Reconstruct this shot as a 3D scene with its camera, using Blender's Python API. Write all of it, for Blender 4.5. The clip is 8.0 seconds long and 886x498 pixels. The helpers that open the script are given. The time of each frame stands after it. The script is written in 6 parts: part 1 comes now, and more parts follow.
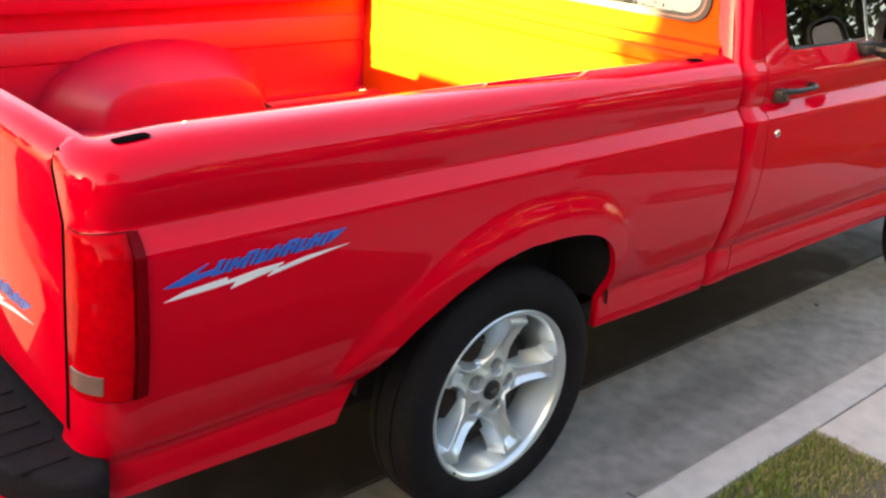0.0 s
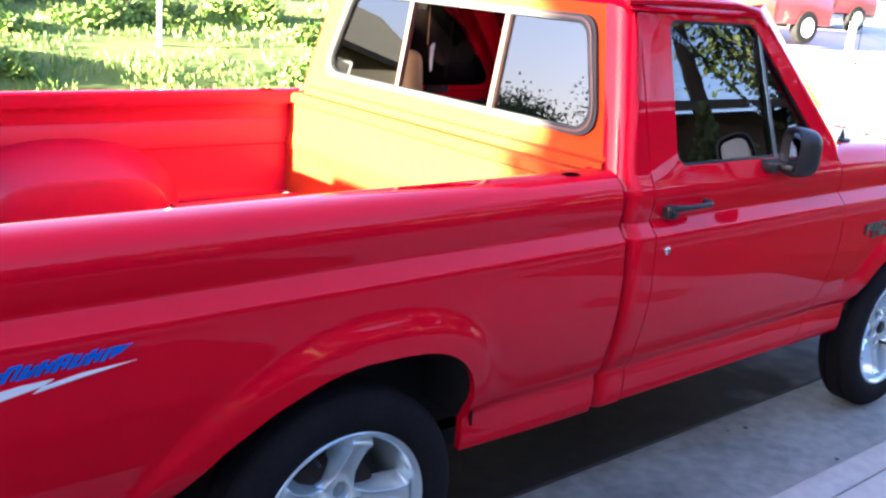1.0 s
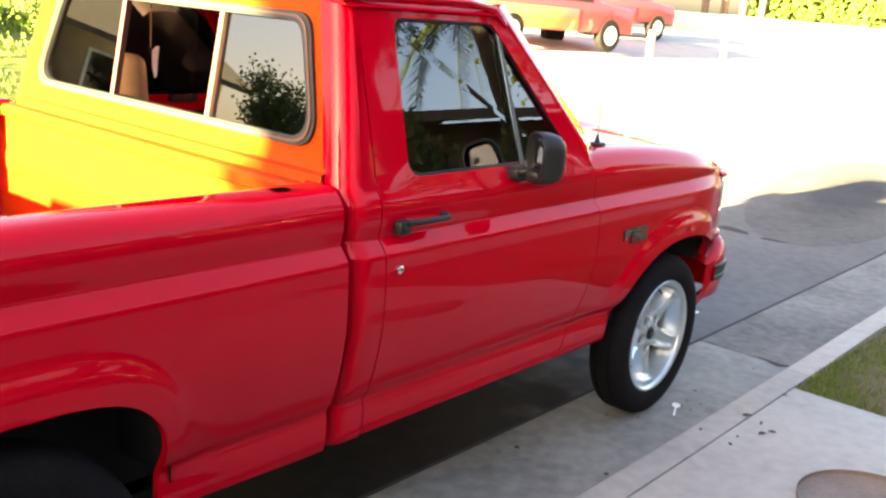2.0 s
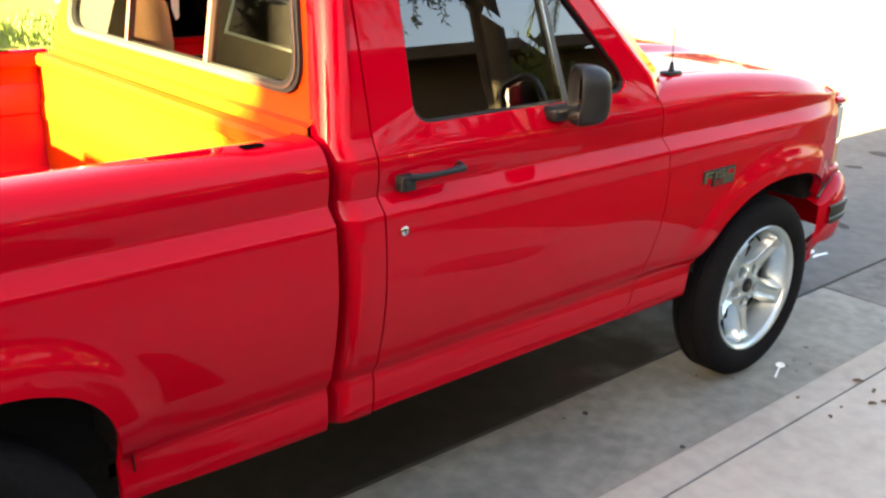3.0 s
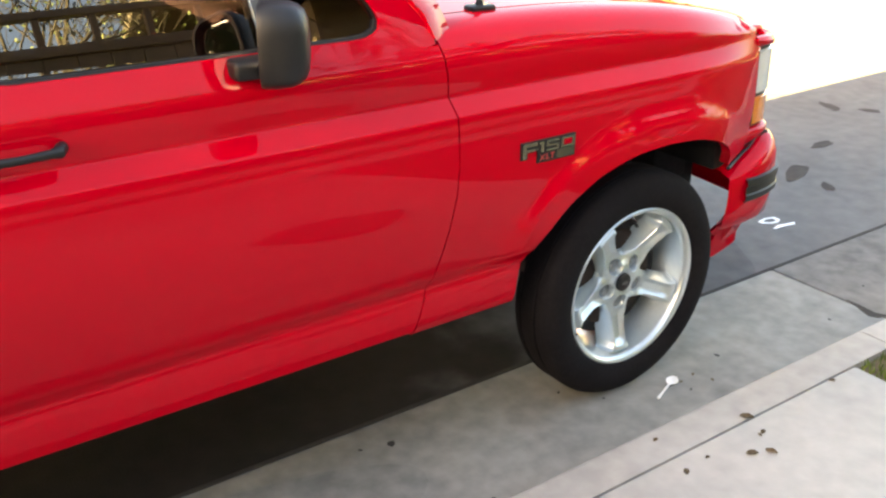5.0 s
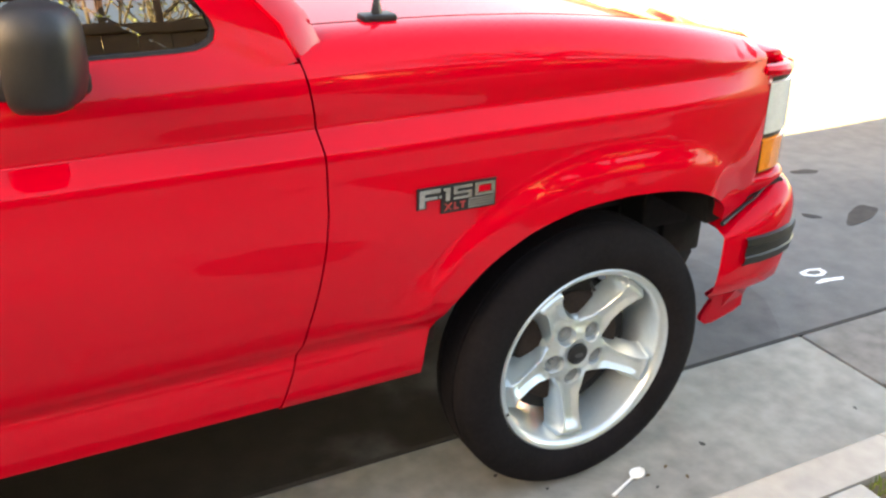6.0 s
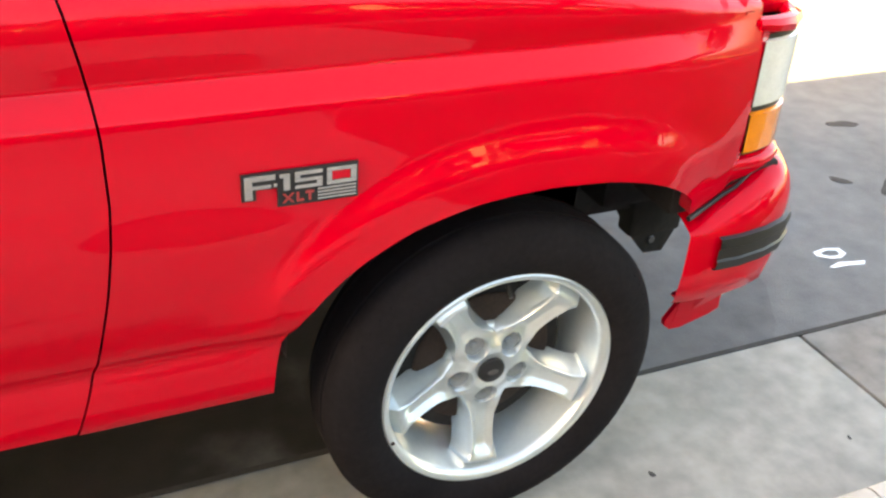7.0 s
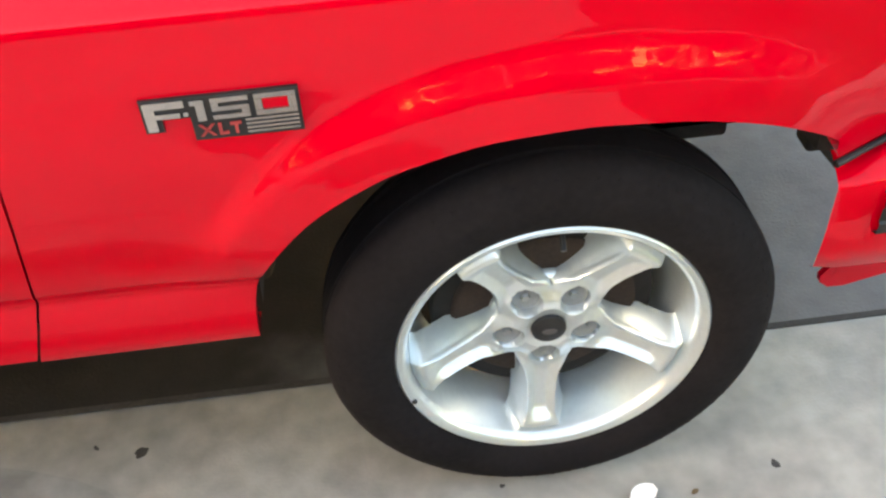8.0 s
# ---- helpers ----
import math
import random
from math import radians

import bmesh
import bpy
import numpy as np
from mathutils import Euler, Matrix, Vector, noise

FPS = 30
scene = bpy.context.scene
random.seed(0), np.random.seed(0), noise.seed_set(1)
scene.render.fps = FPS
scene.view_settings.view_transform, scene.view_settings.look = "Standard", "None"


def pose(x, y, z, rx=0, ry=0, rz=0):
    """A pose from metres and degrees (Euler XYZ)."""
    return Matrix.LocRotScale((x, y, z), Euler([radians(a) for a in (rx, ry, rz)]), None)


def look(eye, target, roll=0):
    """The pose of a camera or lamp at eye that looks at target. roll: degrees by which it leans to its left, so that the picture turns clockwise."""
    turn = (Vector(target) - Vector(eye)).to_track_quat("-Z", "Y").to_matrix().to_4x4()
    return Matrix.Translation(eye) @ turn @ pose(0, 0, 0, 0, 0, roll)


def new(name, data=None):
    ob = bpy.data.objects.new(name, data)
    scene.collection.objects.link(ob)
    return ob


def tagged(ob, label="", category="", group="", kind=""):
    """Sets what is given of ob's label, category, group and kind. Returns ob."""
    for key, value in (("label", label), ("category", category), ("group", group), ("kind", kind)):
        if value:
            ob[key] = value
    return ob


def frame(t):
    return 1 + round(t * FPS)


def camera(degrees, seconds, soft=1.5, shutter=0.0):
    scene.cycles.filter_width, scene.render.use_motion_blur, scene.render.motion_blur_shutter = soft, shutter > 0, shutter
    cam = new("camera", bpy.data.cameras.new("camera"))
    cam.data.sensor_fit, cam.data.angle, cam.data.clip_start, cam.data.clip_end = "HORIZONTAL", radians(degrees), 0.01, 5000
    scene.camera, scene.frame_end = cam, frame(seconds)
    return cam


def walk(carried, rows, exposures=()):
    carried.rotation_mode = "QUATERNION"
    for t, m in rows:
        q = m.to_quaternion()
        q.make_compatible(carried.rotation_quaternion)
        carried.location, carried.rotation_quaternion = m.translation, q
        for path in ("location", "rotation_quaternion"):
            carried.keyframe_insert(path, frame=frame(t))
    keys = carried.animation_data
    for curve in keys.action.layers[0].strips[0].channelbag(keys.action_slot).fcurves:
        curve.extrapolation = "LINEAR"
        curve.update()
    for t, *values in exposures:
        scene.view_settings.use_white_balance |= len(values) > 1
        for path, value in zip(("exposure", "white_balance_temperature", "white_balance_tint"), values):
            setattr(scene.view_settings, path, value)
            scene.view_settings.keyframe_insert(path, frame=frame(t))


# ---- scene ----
cam = camera(49.3, 8.0, soft=2.4)
PATH = [
    (0, (-1.73, -2.516, 1.715), (-0.465, -1.153, 0.98), 3.8),
    (0.5, (-1.521, -2.585, 1.726), (-0.234, -1.207, 1.058), 2.9),
    (1, (-1.299, -2.729, 1.757), (-0.039, -1.276, 1.208), 4.8),
    (1.5, (-1.148, -2.811, 1.758), (0.196, -1.431, 1.221), 3.0),
    (2, (-0.843, -2.746, 1.738), (0.66, -1.526, 1.237), 5.1),
    (2.2, (-0.76, -2.762, 1.757), (0.691, -1.511, 1.184), 3.4),
    (3.3, (-0.083, -2.786, 1.738), (1.141, -1.346, 1.083), 1.8),
    (3.5, (0.055, -2.722, 1.714), (1.327, -1.299, 1.116), 2.1),
    (4, (0.342, -2.707, 1.703), (1.637, -1.309, 1.097), 0.4),
    (4.5, (0.645, -2.753, 1.668), (1.825, -1.283, 1.0), 0.6),
    (5, (0.935, -2.728, 1.677), (2.01, -1.255, 0.856), 0.8),
    (5.2, (1.075, -2.68, 1.644), (2.186, -1.209, 0.869), 1.4),
    (6.3, (1.791, -2.499, 1.645), (2.567, -0.901, 0.728), 2.6),
    (6.5, (1.883, -2.419, 1.633), (2.629, -0.839, 0.66), 3.1),
    (7, (2.175, -2.251, 1.594), (2.924, -0.712, 0.56), 4.2),
    (7.5, (2.435, -2.067, 1.561), (2.978, -0.586, 0.332), -1.0),
    (8, (2.728, -1.947, 1.537), (2.832, -0.476, 0.186), -3.9),
]
# seconds, stops, kelvin, tint
EXPOSURES = [(0.0, 4.78, 7300, 20), (0.6, 4.8, 6800, 21), (1.0, 4.52, 4980, 30), (1.6, 4.46, 4980, 31), (2.0, 4.48, 6800, 22), (2.2, 4.5, 7100, 20), (3.5, 4.86, 7600, 17), (4.5, 4.9, 7900, 18), (5.2, 5.07, 8000, 18), (6.5, 5.34, 8300, 19), (8.0, 5.6, 8500, 18)]
walk(cam, [(t, look(eye, target, roll)) for t, eye, target, roll in PATH], EXPOSURES)

# ---- world, sun, exposure ----
SUN_EL, SUN_AZ = 9.8, 179.7   # sun low behind the truck
world = bpy.data.worlds.new("sky")
scene.world = world
world.use_nodes = True
wn = world.node_tree
sky = wn.nodes.new("ShaderNodeTexSky")
sky.sky_type = 'NISHITA'
sky.sun_disc = False
sky.sun_elevation = radians(SUN_EL)
sky.sun_rotation = radians(90 - SUN_AZ)
sky.air_density, sky.dust_density, sky.ozone_density = 1.0, 3.0, 1.0
wn.links.new(sky.outputs[0], wn.nodes["Background"].inputs[0])
wn.nodes["Background"].inputs[1].default_value = 0.05
sun = new("sun", bpy.data.lights.new("sun", "SUN"))
sun.data.energy, sun.data.angle, sun.data.color = 8.0, radians(0.5), (1.0, 0.90, 0.42)
sd = Vector((math.cos(radians(SUN_AZ)) * math.cos(radians(SUN_EL)), math.sin(radians(SUN_AZ)) * math.cos(radians(SUN_EL)), math.sin(radians(SUN_EL))))
sun.matrix_world = look(sd * 60, (0, 0, 0))

# ---- materials ----
def mat(name, color, rough=0.5, metal=0.0, coat=0.0, var=0.0, vscale=6.0, bump=0.0, bscale=40.0, spec=0.5, color2=None, trans=0.0, ior=1.45, emit=0.0, island=False, objrand=0.0, detail=4.0):
    m = bpy.data.materials.new(name)
    m.use_nodes = True
    nt = m.node_tree
    b = nt.nodes["Principled BSDF"]
    b.inputs["Base Color"].default_value = (*color, 1)
    b.inputs["Roughness"].default_value = rough
    b.inputs["Metallic"].default_value = metal
    b.inputs["Coat Weight"].default_value = coat
    b.inputs["Coat Roughness"].default_value = 0.03
    b.inputs["Specular IOR Level"].default_value = spec
    b.inputs["Transmission Weight"].default_value = trans
    b.inputs["IOR"].default_value = ior
    tc = nt.nodes.new("ShaderNodeTexCoord")
    if var > 0 or color2:
        n1 = nt.nodes.new("ShaderNodeTexNoise")
        n1.inputs["Scale"].default_value = vscale
        n1.inputs["Detail"].default_value = 6
        nt.links.new(tc.outputs["Object"], n1.inputs["Vector"])
        n2 = nt.nodes.new("ShaderNodeTexNoise")
        n2.inputs["Scale"].default_value = vscale * 9
        n2.inputs["Detail"].default_value = detail
        nt.links.new(tc.outputs["Object"], n2.inputs["Vector"])
        add = nt.nodes.new("ShaderNodeMath")
        add.operation = 'MULTIPLY_ADD'
        add.inputs[1].default_value = 0.5
        nt.links.new(n2.outputs[0], add.inputs[0])
        half = nt.nodes.new("ShaderNodeMath")
        half.operation = 'MULTIPLY'
        half.inputs[1].default_value = 0.5
        nt.links.new(n1.outputs[0], half.inputs[0])
        nt.links.new(half.outputs[0], add.inputs[2])
        last = add.outputs[0]
        if island or objrand:
            src = nt.nodes.new("ShaderNodeNewGeometry").outputs["Random Per Island"] if island else nt.nodes.new("ShaderNodeObjectInfo").outputs["Random"]
            mx = nt.nodes.new("ShaderNodeMath")
            mx.operation = 'MULTIPLY_ADD'
            mx.inputs[1].default_value = 0.45 if island else objrand
            nt.links.new(src, mx.inputs[0])
            sub = nt.nodes.new("ShaderNodeMath")
            sub.operation = 'SUBTRACT'
            sub.inputs[1].default_value = 0.22 if island else objrand / 2
            nt.links.new(last, sub.inputs[0])
            nt.links.new(sub.outputs[0], mx.inputs[2])
            last = mx.outputs[0]
        ramp = nt.nodes.new("ShaderNodeValToRGB")
        c2 = color2 or tuple(min(1, c * (1 + var)) for c in color)
        c1 = color if color2 else tuple(c * (1 - var) for c in color)
        ramp.color_ramp.elements[0].position, ramp.color_ramp.elements[1].position = 0.3, 0.7
        ramp.color_ramp.elements[0].color, ramp.color_ramp.elements[1].color = (*c1, 1), (*c2, 1)
        nt.links.new(last, ramp.inputs[0])
        nt.links.new(ramp.outputs[0], b.inputs["Base Color"])
    if bump > 0:
        n3 = nt.nodes.new("ShaderNodeTexNoise")
        n3.inputs["Scale"].default_value = bscale
        n3.inputs["Detail"].default_value = 6
        nt.links.new(tc.outputs["Object"], n3.inputs["Vector"])
        bp = nt.nodes.new("ShaderNodeBump")
        bp.inputs["Strength"].default_value = min(1, bump)
        bp.inputs["Distance"].default_value = 0.01
        nt.links.new(n3.outputs[0], bp.inputs["Height"])
        nt.links.new(bp.outputs[0], b.inputs["Normal"])
    return m


def glass(name, tint, rough=0.0):
    """Dark film on a pane: tinted see-through with a mirror-like surface."""
    m = bpy.data.materials.new(name)
    m.use_nodes = True
    nt = m.node_tree
    nt.nodes.remove(nt.nodes["Principled BSDF"])
    out = nt.nodes["Material Output"]
    tr = nt.nodes.new("ShaderNodeBsdfTransparent")
    tr.inputs[0].default_value = (*tint, 1)
    gl = nt.nodes.new("ShaderNodeBsdfGlossy")
    gl.inputs["Roughness"].default_value = rough
    fr = nt.nodes.new("ShaderNodeFresnel")
    fr.inputs[0].default_value = 2.25
    mx = nt.nodes.new("ShaderNodeMixShader")
    nt.links.new(fr.outputs[0], mx.inputs[0])
    nt.links.new(tr.outputs[0], mx.inputs[1])
    nt.links.new(gl.outputs[0], mx.inputs[2])
    nt.links.new(mx.outputs[0], out.inputs[0])
    return m


def darkened(m, dark, start, ragged=0.25, scale=5.0):
    """The same surface in a darker tone: full up to start (0 centre, 1 edge), thinning out to the rim with a ragged
    border.
    """
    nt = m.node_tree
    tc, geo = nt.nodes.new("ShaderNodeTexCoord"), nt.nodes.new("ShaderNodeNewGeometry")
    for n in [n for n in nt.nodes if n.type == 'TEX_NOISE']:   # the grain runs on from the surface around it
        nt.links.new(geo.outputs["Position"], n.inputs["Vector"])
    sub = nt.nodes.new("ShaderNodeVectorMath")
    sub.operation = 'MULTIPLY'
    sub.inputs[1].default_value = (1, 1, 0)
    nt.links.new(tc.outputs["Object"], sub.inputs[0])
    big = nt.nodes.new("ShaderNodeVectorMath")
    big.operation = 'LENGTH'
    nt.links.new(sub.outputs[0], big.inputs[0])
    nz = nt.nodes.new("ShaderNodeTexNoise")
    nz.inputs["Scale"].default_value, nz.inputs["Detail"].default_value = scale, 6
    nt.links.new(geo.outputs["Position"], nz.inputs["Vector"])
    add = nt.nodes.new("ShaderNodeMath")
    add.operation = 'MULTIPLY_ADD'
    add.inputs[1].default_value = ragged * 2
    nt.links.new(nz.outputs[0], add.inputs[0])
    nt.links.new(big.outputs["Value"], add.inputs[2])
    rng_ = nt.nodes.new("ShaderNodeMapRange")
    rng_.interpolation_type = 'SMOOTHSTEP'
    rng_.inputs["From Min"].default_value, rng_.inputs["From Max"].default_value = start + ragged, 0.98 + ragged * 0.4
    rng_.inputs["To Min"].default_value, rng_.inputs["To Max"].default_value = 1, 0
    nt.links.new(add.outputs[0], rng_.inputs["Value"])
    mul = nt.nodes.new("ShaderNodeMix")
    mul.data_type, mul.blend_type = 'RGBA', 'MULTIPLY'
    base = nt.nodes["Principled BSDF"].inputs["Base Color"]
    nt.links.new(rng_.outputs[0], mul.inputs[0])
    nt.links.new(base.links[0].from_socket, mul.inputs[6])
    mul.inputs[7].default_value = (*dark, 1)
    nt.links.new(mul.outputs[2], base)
    return m


RED = mat("red paint", (0.60, 0.0009, 0.013), 0.4, 0.0, 0.86, var=0.03, vscale=1.5, spec=0.0)
RED.node_tree.nodes["Principled BSDF"].inputs["Coat IOR"].default_value = 1.34
RED_SUNLIT = mat("sunlit copy of the red paint", (0.36, 0.003, 0.003), 0.7, 0.0, 0.0, var=0.10, vscale=3, bump=0.04, bscale=60, spec=1.0)
RED_SUNLIT.node_tree.nodes["Principled BSDF"].inputs["Specular Tint"].default_value = (1.0, 0.88, 0.02, 1)   # yellow sun glare put into the gloss tint
RED_BED = mat("dusty bed paint", (0.37, 0.0012, 0.020), 0.45, 0.0, 0.8, var=0.06, vscale=3, bump=0.03, bscale=60, spec=0.0)
RED_BED.node_tree.nodes["Principled BSDF"].inputs["Coat Roughness"].default_value = 0.38
BLACK = mat("black plastic", (0.011, 0.011, 0.012), 0.45, var=0.25, vscale=12, bump=0.08, bscale=300)
SOOT = mat("dark underbody", (0.012, 0.011, 0.011), 0.85, var=0.5, vscale=5, bump=0.3, bscale=30)
RUBBER = mat("tyre rubber", (0.0115, 0.010, 0.011), 0.85, var=0.35, vscale=9, bump=0.10, bscale=120, spec=0.12)
# red reflection of the body put into the metal's base colour
RED_REFLECT_TRIM = mat("metal trim tinted by red reflection", (0.13, 0.075, 0.065), 0.4, 0.6, var=0.12, vscale=15)
HOLE_SHADE = mat("black shade of holes and gaps", (0.004, 0.003, 0.003), 1.0, spec=0.0)
BADGE = mat("weathered badge metal", (0.40, 0.385, 0.37), 0.22, 0.95, var=0.25, vscale=60)
SEAL = mat("window rubber", (0.012, 0.012, 0.013), 0.5, var=0.3, vscale=20)
ALLOY = mat("silver wheel paint", (0.62, 0.685, 0.70), 0.28, 0.66, 0.3, var=0.06, vscale=10, bump=0.02, bscale=200)
# shade of the nut pockets put into a darker wheel grey
POCKET = mat("grey of the shaded pockets", (0.26, 0.28, 0.29), 0.5, 0.4, var=0.15, vscale=40)
CHROME = mat("chrome", (0.75, 0.75, 0.74), 0.15, 1.0, var=0.05, vscale=10)
MIRROR = mat("mirror glass", (0.62, 0.64, 0.66), 0.02, 1.0)
GREYMETAL = mat("brushed trim", (0.15, 0.145, 0.145), 0.45, 0.9, var=0.1, vscale=15)
DISC = mat("browned brake iron", (0.030, 0.017, 0.012), 0.8, var=0.5, vscale=20, bump=0.2, bscale=90)
TINT = glass("tinted glass", (0.20, 0.18, 0.19))
CLEARG = glass("clear glass", (0.75, 0.78, 0.76))
TAIL = mat("red lens", (0.40, 0.001, 0.004), 0.5, 0.0, 0.25, var=0.28, vscale=7, bump=0.03, bscale=150, spec=0.0)
TAIL.node_tree.nodes["Principled BSDF"].inputs["Coat IOR"].default_value = 1.3
TAIL_DK = mat("dark red lens edge", (0.13, 0.001, 0.003), 0.5, 0.0, 0.12, var=0.3, vscale=14, spec=0.0)
REV = mat("clear reverse lens", (0.15, 0.095, 0.075), 0.3, 0.0, 0.3, var=0.2, vscale=30, bump=0.2, bscale=200)
AMBER = mat("amber lens", (1.0, 0.24, 0.002), 0.12, 0.0, 1.0, var=0.15, vscale=30, bump=0.2, bscale=250)
LAMP = mat("clear lamp lens", (0.72, 0.72, 0.66), 0.10, 0.0, 1.0, var=0.12, vscale=25, bump=0.1, bscale=180)
BLUE = mat("blue vinyl", (0.018, 0.12, 0.50), 0.35, var=0.1, vscale=20)
WHITE = mat("white vinyl", (0.75, 0.76, 0.76), 0.35, var=0.06, vscale=20)
TRIMRED = mat("faded red letters", (0.34, 0.04, 0.04), 0.5, var=0.15, vscale=40)
TAN = mat("tan cloth", (0.30, 0.19, 0.10), 0.9, var=0.15, vscale=20, bump=0.2, bscale=300)
DARKIN = mat("dark cabin trim", (0.075, 0.042, 0.040), 0.8, var=0.2, vscale=10)
ASPHALT = mat("asphalt", (0.089, 0.088, 0.087), 0.9, var=0.0, color2=(0.162, 0.157, 0.151), vscale=1.2, bump=0.2, bscale=160)
CONCRETE = mat("gutter concrete", (0.118, 0.116, 0.108), 0.88, color2=(0.280, 0.274, 0.250), vscale=1.6, bump=0.10, bscale=140, objrand=0.12)
WALKC = mat("pale pavement concrete", (0.311, 0.302, 0.281), 0.9, color2=(0.454, 0.441, 0.403), vscale=1.8, bump=0.10, bscale=160, objrand=0.12)
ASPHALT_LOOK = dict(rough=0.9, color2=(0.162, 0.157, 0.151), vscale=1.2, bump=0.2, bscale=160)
DAMP = darkened(mat("damp asphalt", (0.089, 0.088, 0.087), spec=0.1, **ASPHALT_LOOK), (0.50, 0.52, 0.58), 0.25, 0.35, 1.3)
# shade under the truck put into the asphalt colour
SHADED_ROAD = darkened(mat("oil-dark and shade-dark asphalt", (0.089, 0.088, 0.087), spec=0.1, **ASPHALT_LOOK), (0.20, 0.175, 0.16), 0.55, 0.35, 2.2)
DARK_GUTTER = darkened(mat("darkened gutter concrete", (0.118, 0.116, 0.108), 0.88, color2=(0.280, 0.274, 0.250), vscale=1.6, bump=0.10, bscale=140), (0.62, 0.62, 0.62), 0.15, 0.45, 2.5)
JOINT = mat("dirty joint", (0.035, 0.032, 0.028), 0.95, var=0.4, vscale=12)
GRIME = mat("oil-dark and shade-dark asphalt", (0.015, 0.0125, 0.0115), 0.9, color2=(0.046, 0.040, 0.036), vscale=2.5, bump=0.2, bscale=160)
STAIN = mat("oil stain", (0.022, 0.021, 0.020), 0.7, var=0.4, vscale=12)
SOIL = mat("dry soil", (0.08, 0.065, 0.035), 0.95, color2=(0.15, 0.12, 0.07), vscale=1.0, bump=0.5, bscale=30)
LAWN = mat("lawn soil", (0.055, 0.085, 0.012), 0.95, color2=(0.13, 0.15, 0.020), vscale=0.8, bump=0.5, bscale=25)
GRASS = mat("grass blades", (0.065, 0.125, 0.012), 0.8, color2=(0.155, 0.205, 0.024), vscale=0.9, island=True)
DRYGRASS = mat("dry grass blades", (0.22, 0.20, 0.07), 0.8, color2=(0.36, 0.31, 0.15), vscale=1.0, island=True)
LEAF = mat("leaves", (0.035, 0.06, 0.014), 0.7, color2=(0.09, 0.11, 0.035), vscale=0.8, island=True)
BARK = mat("bark", (0.022, 0.017, 0.013), 0.95, color2=(0.045, 0.036, 0.028), vscale=4, bump=0.8, bscale=25)
STUCCO = mat("pale stucco", (0.62, 0.55, 0.48), 0.92, var=0.07, vscale=1.0, bump=0.3, bscale=90)
STUCCO2 = mat("cream stucco", (0.60, 0.55, 0.45), 0.92, var=0.08, vscale=1.0, bump=0.3, bscale=90)
BROWNWALL = mat("weathered brown boards", (0.10, 0.072, 0.052), 0.9, var=0.25, vscale=2.0, bump=0.3, bscale=40)
SHINGLE = mat("brown roof shingles", (0.09, 0.07, 0.055), 0.9, var=0.3, vscale=4, bump=0.4, bscale=20)
WOODP = mat("weathered wood post", (0.38, 0.33, 0.27), 0.85, var=0.2, vscale=5, bump=0.3, bscale=50)
WHITEP = mat("white painted post", (0.78, 0.77, 0.74), 0.5, var=0.06, vscale=6)
ORANGE = mat("sun-faded orange paint", (0.62, 0.20, 0.05), 0.4, 0.0, 0.5, var=0.08, vscale=2)
MAROON = mat("faded red paint", (0.42, 0.03, 0.035), 0.4, 0.0, 0.5, var=0.08, vscale=2)
PLASTIC = mat("white plastic", (0.80, 0.80, 0.78), 0.35, var=0.04, vscale=50)
IRON = mat("cast iron", (0.20, 0.155, 0.125), 0.7, var=0.25, vscale=8, bump=0.5, bscale=60)
PINK = mat("pink ribbon", (0.85, 0.12, 0.25), 0.7, var=0.15, vscale=30)
# sky light on a dark bar, put into its base grey
SKYLIT_GREY = mat("sky-lit grey trim", (0.10, 0.092, 0.09), 0.5, var=0.2, vscale=18, bump=0.05, bscale=200)
LEAFDRY = mat("dry leaf", (0.10, 0.065, 0.03), 0.9, var=0.4, vscale=30)

# ---- helpers of the build ----
def thing(name, label, category, loc=(0, 0, 0), group="", kind=""):
    e = new(name)
    e.empty_display_size = 0.1
    e.location = loc
    return tagged(e, label, category, group, kind)


def mesh(name, verts, faces, material, parent=None, label="", smooth=True, weld=0.0, sharp=40):
    me = bpy.data.meshes.new(name)
    me.from_pydata([tuple(v) for v in verts], [], faces)
    me.materials.append(material)
    bm = bmesh.new()
    bm.from_mesh(me)
    if weld:
        bmesh.ops.remove_doubles(bm, verts=bm.verts, dist=weld)
        bmesh.ops.dissolve_degenerate(bm, edges=bm.edges, dist=1e-5)
    bmesh.ops.recalc_face_normals(bm, faces=bm.faces)
    return part(name, bm, material, parent, label, smooth, sharp, me)


def part(name, bm, material, parent=None, label="", smooth=True, sharp=40, me=None):
    me = me or bpy.data.meshes.new(name)
    if smooth:
        for f in bm.faces:
            f.smooth = True
        lim = radians(sharp)
        for e in bm.edges:
            if len(e.link_faces) == 2 and e.calc_face_angle(0) > lim:
                e.smooth = False
    bm.to_mesh(me)
    bm.free()
    if not me.materials:
        me.materials.append(material)
    ob = new(name, me)
    ob.parent = parent
    if label:
        ob["label"] = label
    return ob


def rbox(x0, x1, y0, y1, z0, z1, r=0.005, seg=2):
    bm = bmesh.new()
    bmesh.ops.create_cube(bm, size=1)
    for v in bm.verts:
        v.co = Vector(((x0 + x1) / 2 + v.co.x * (x1 - x0), (y0 + y1) / 2 + v.co.y * (y1 - y0), (z0 + z1) / 2 + v.co.z * (z1 - z0)))
    if r > 0:
        bmesh.ops.bevel(bm, geom=bm.edges[:], offset=r, segments=seg, profile=0.5, affect='EDGES')
    return bm


def move(bm, m):
    bmesh.ops.transform(bm, matrix=m, verts=bm.verts)
    return bm


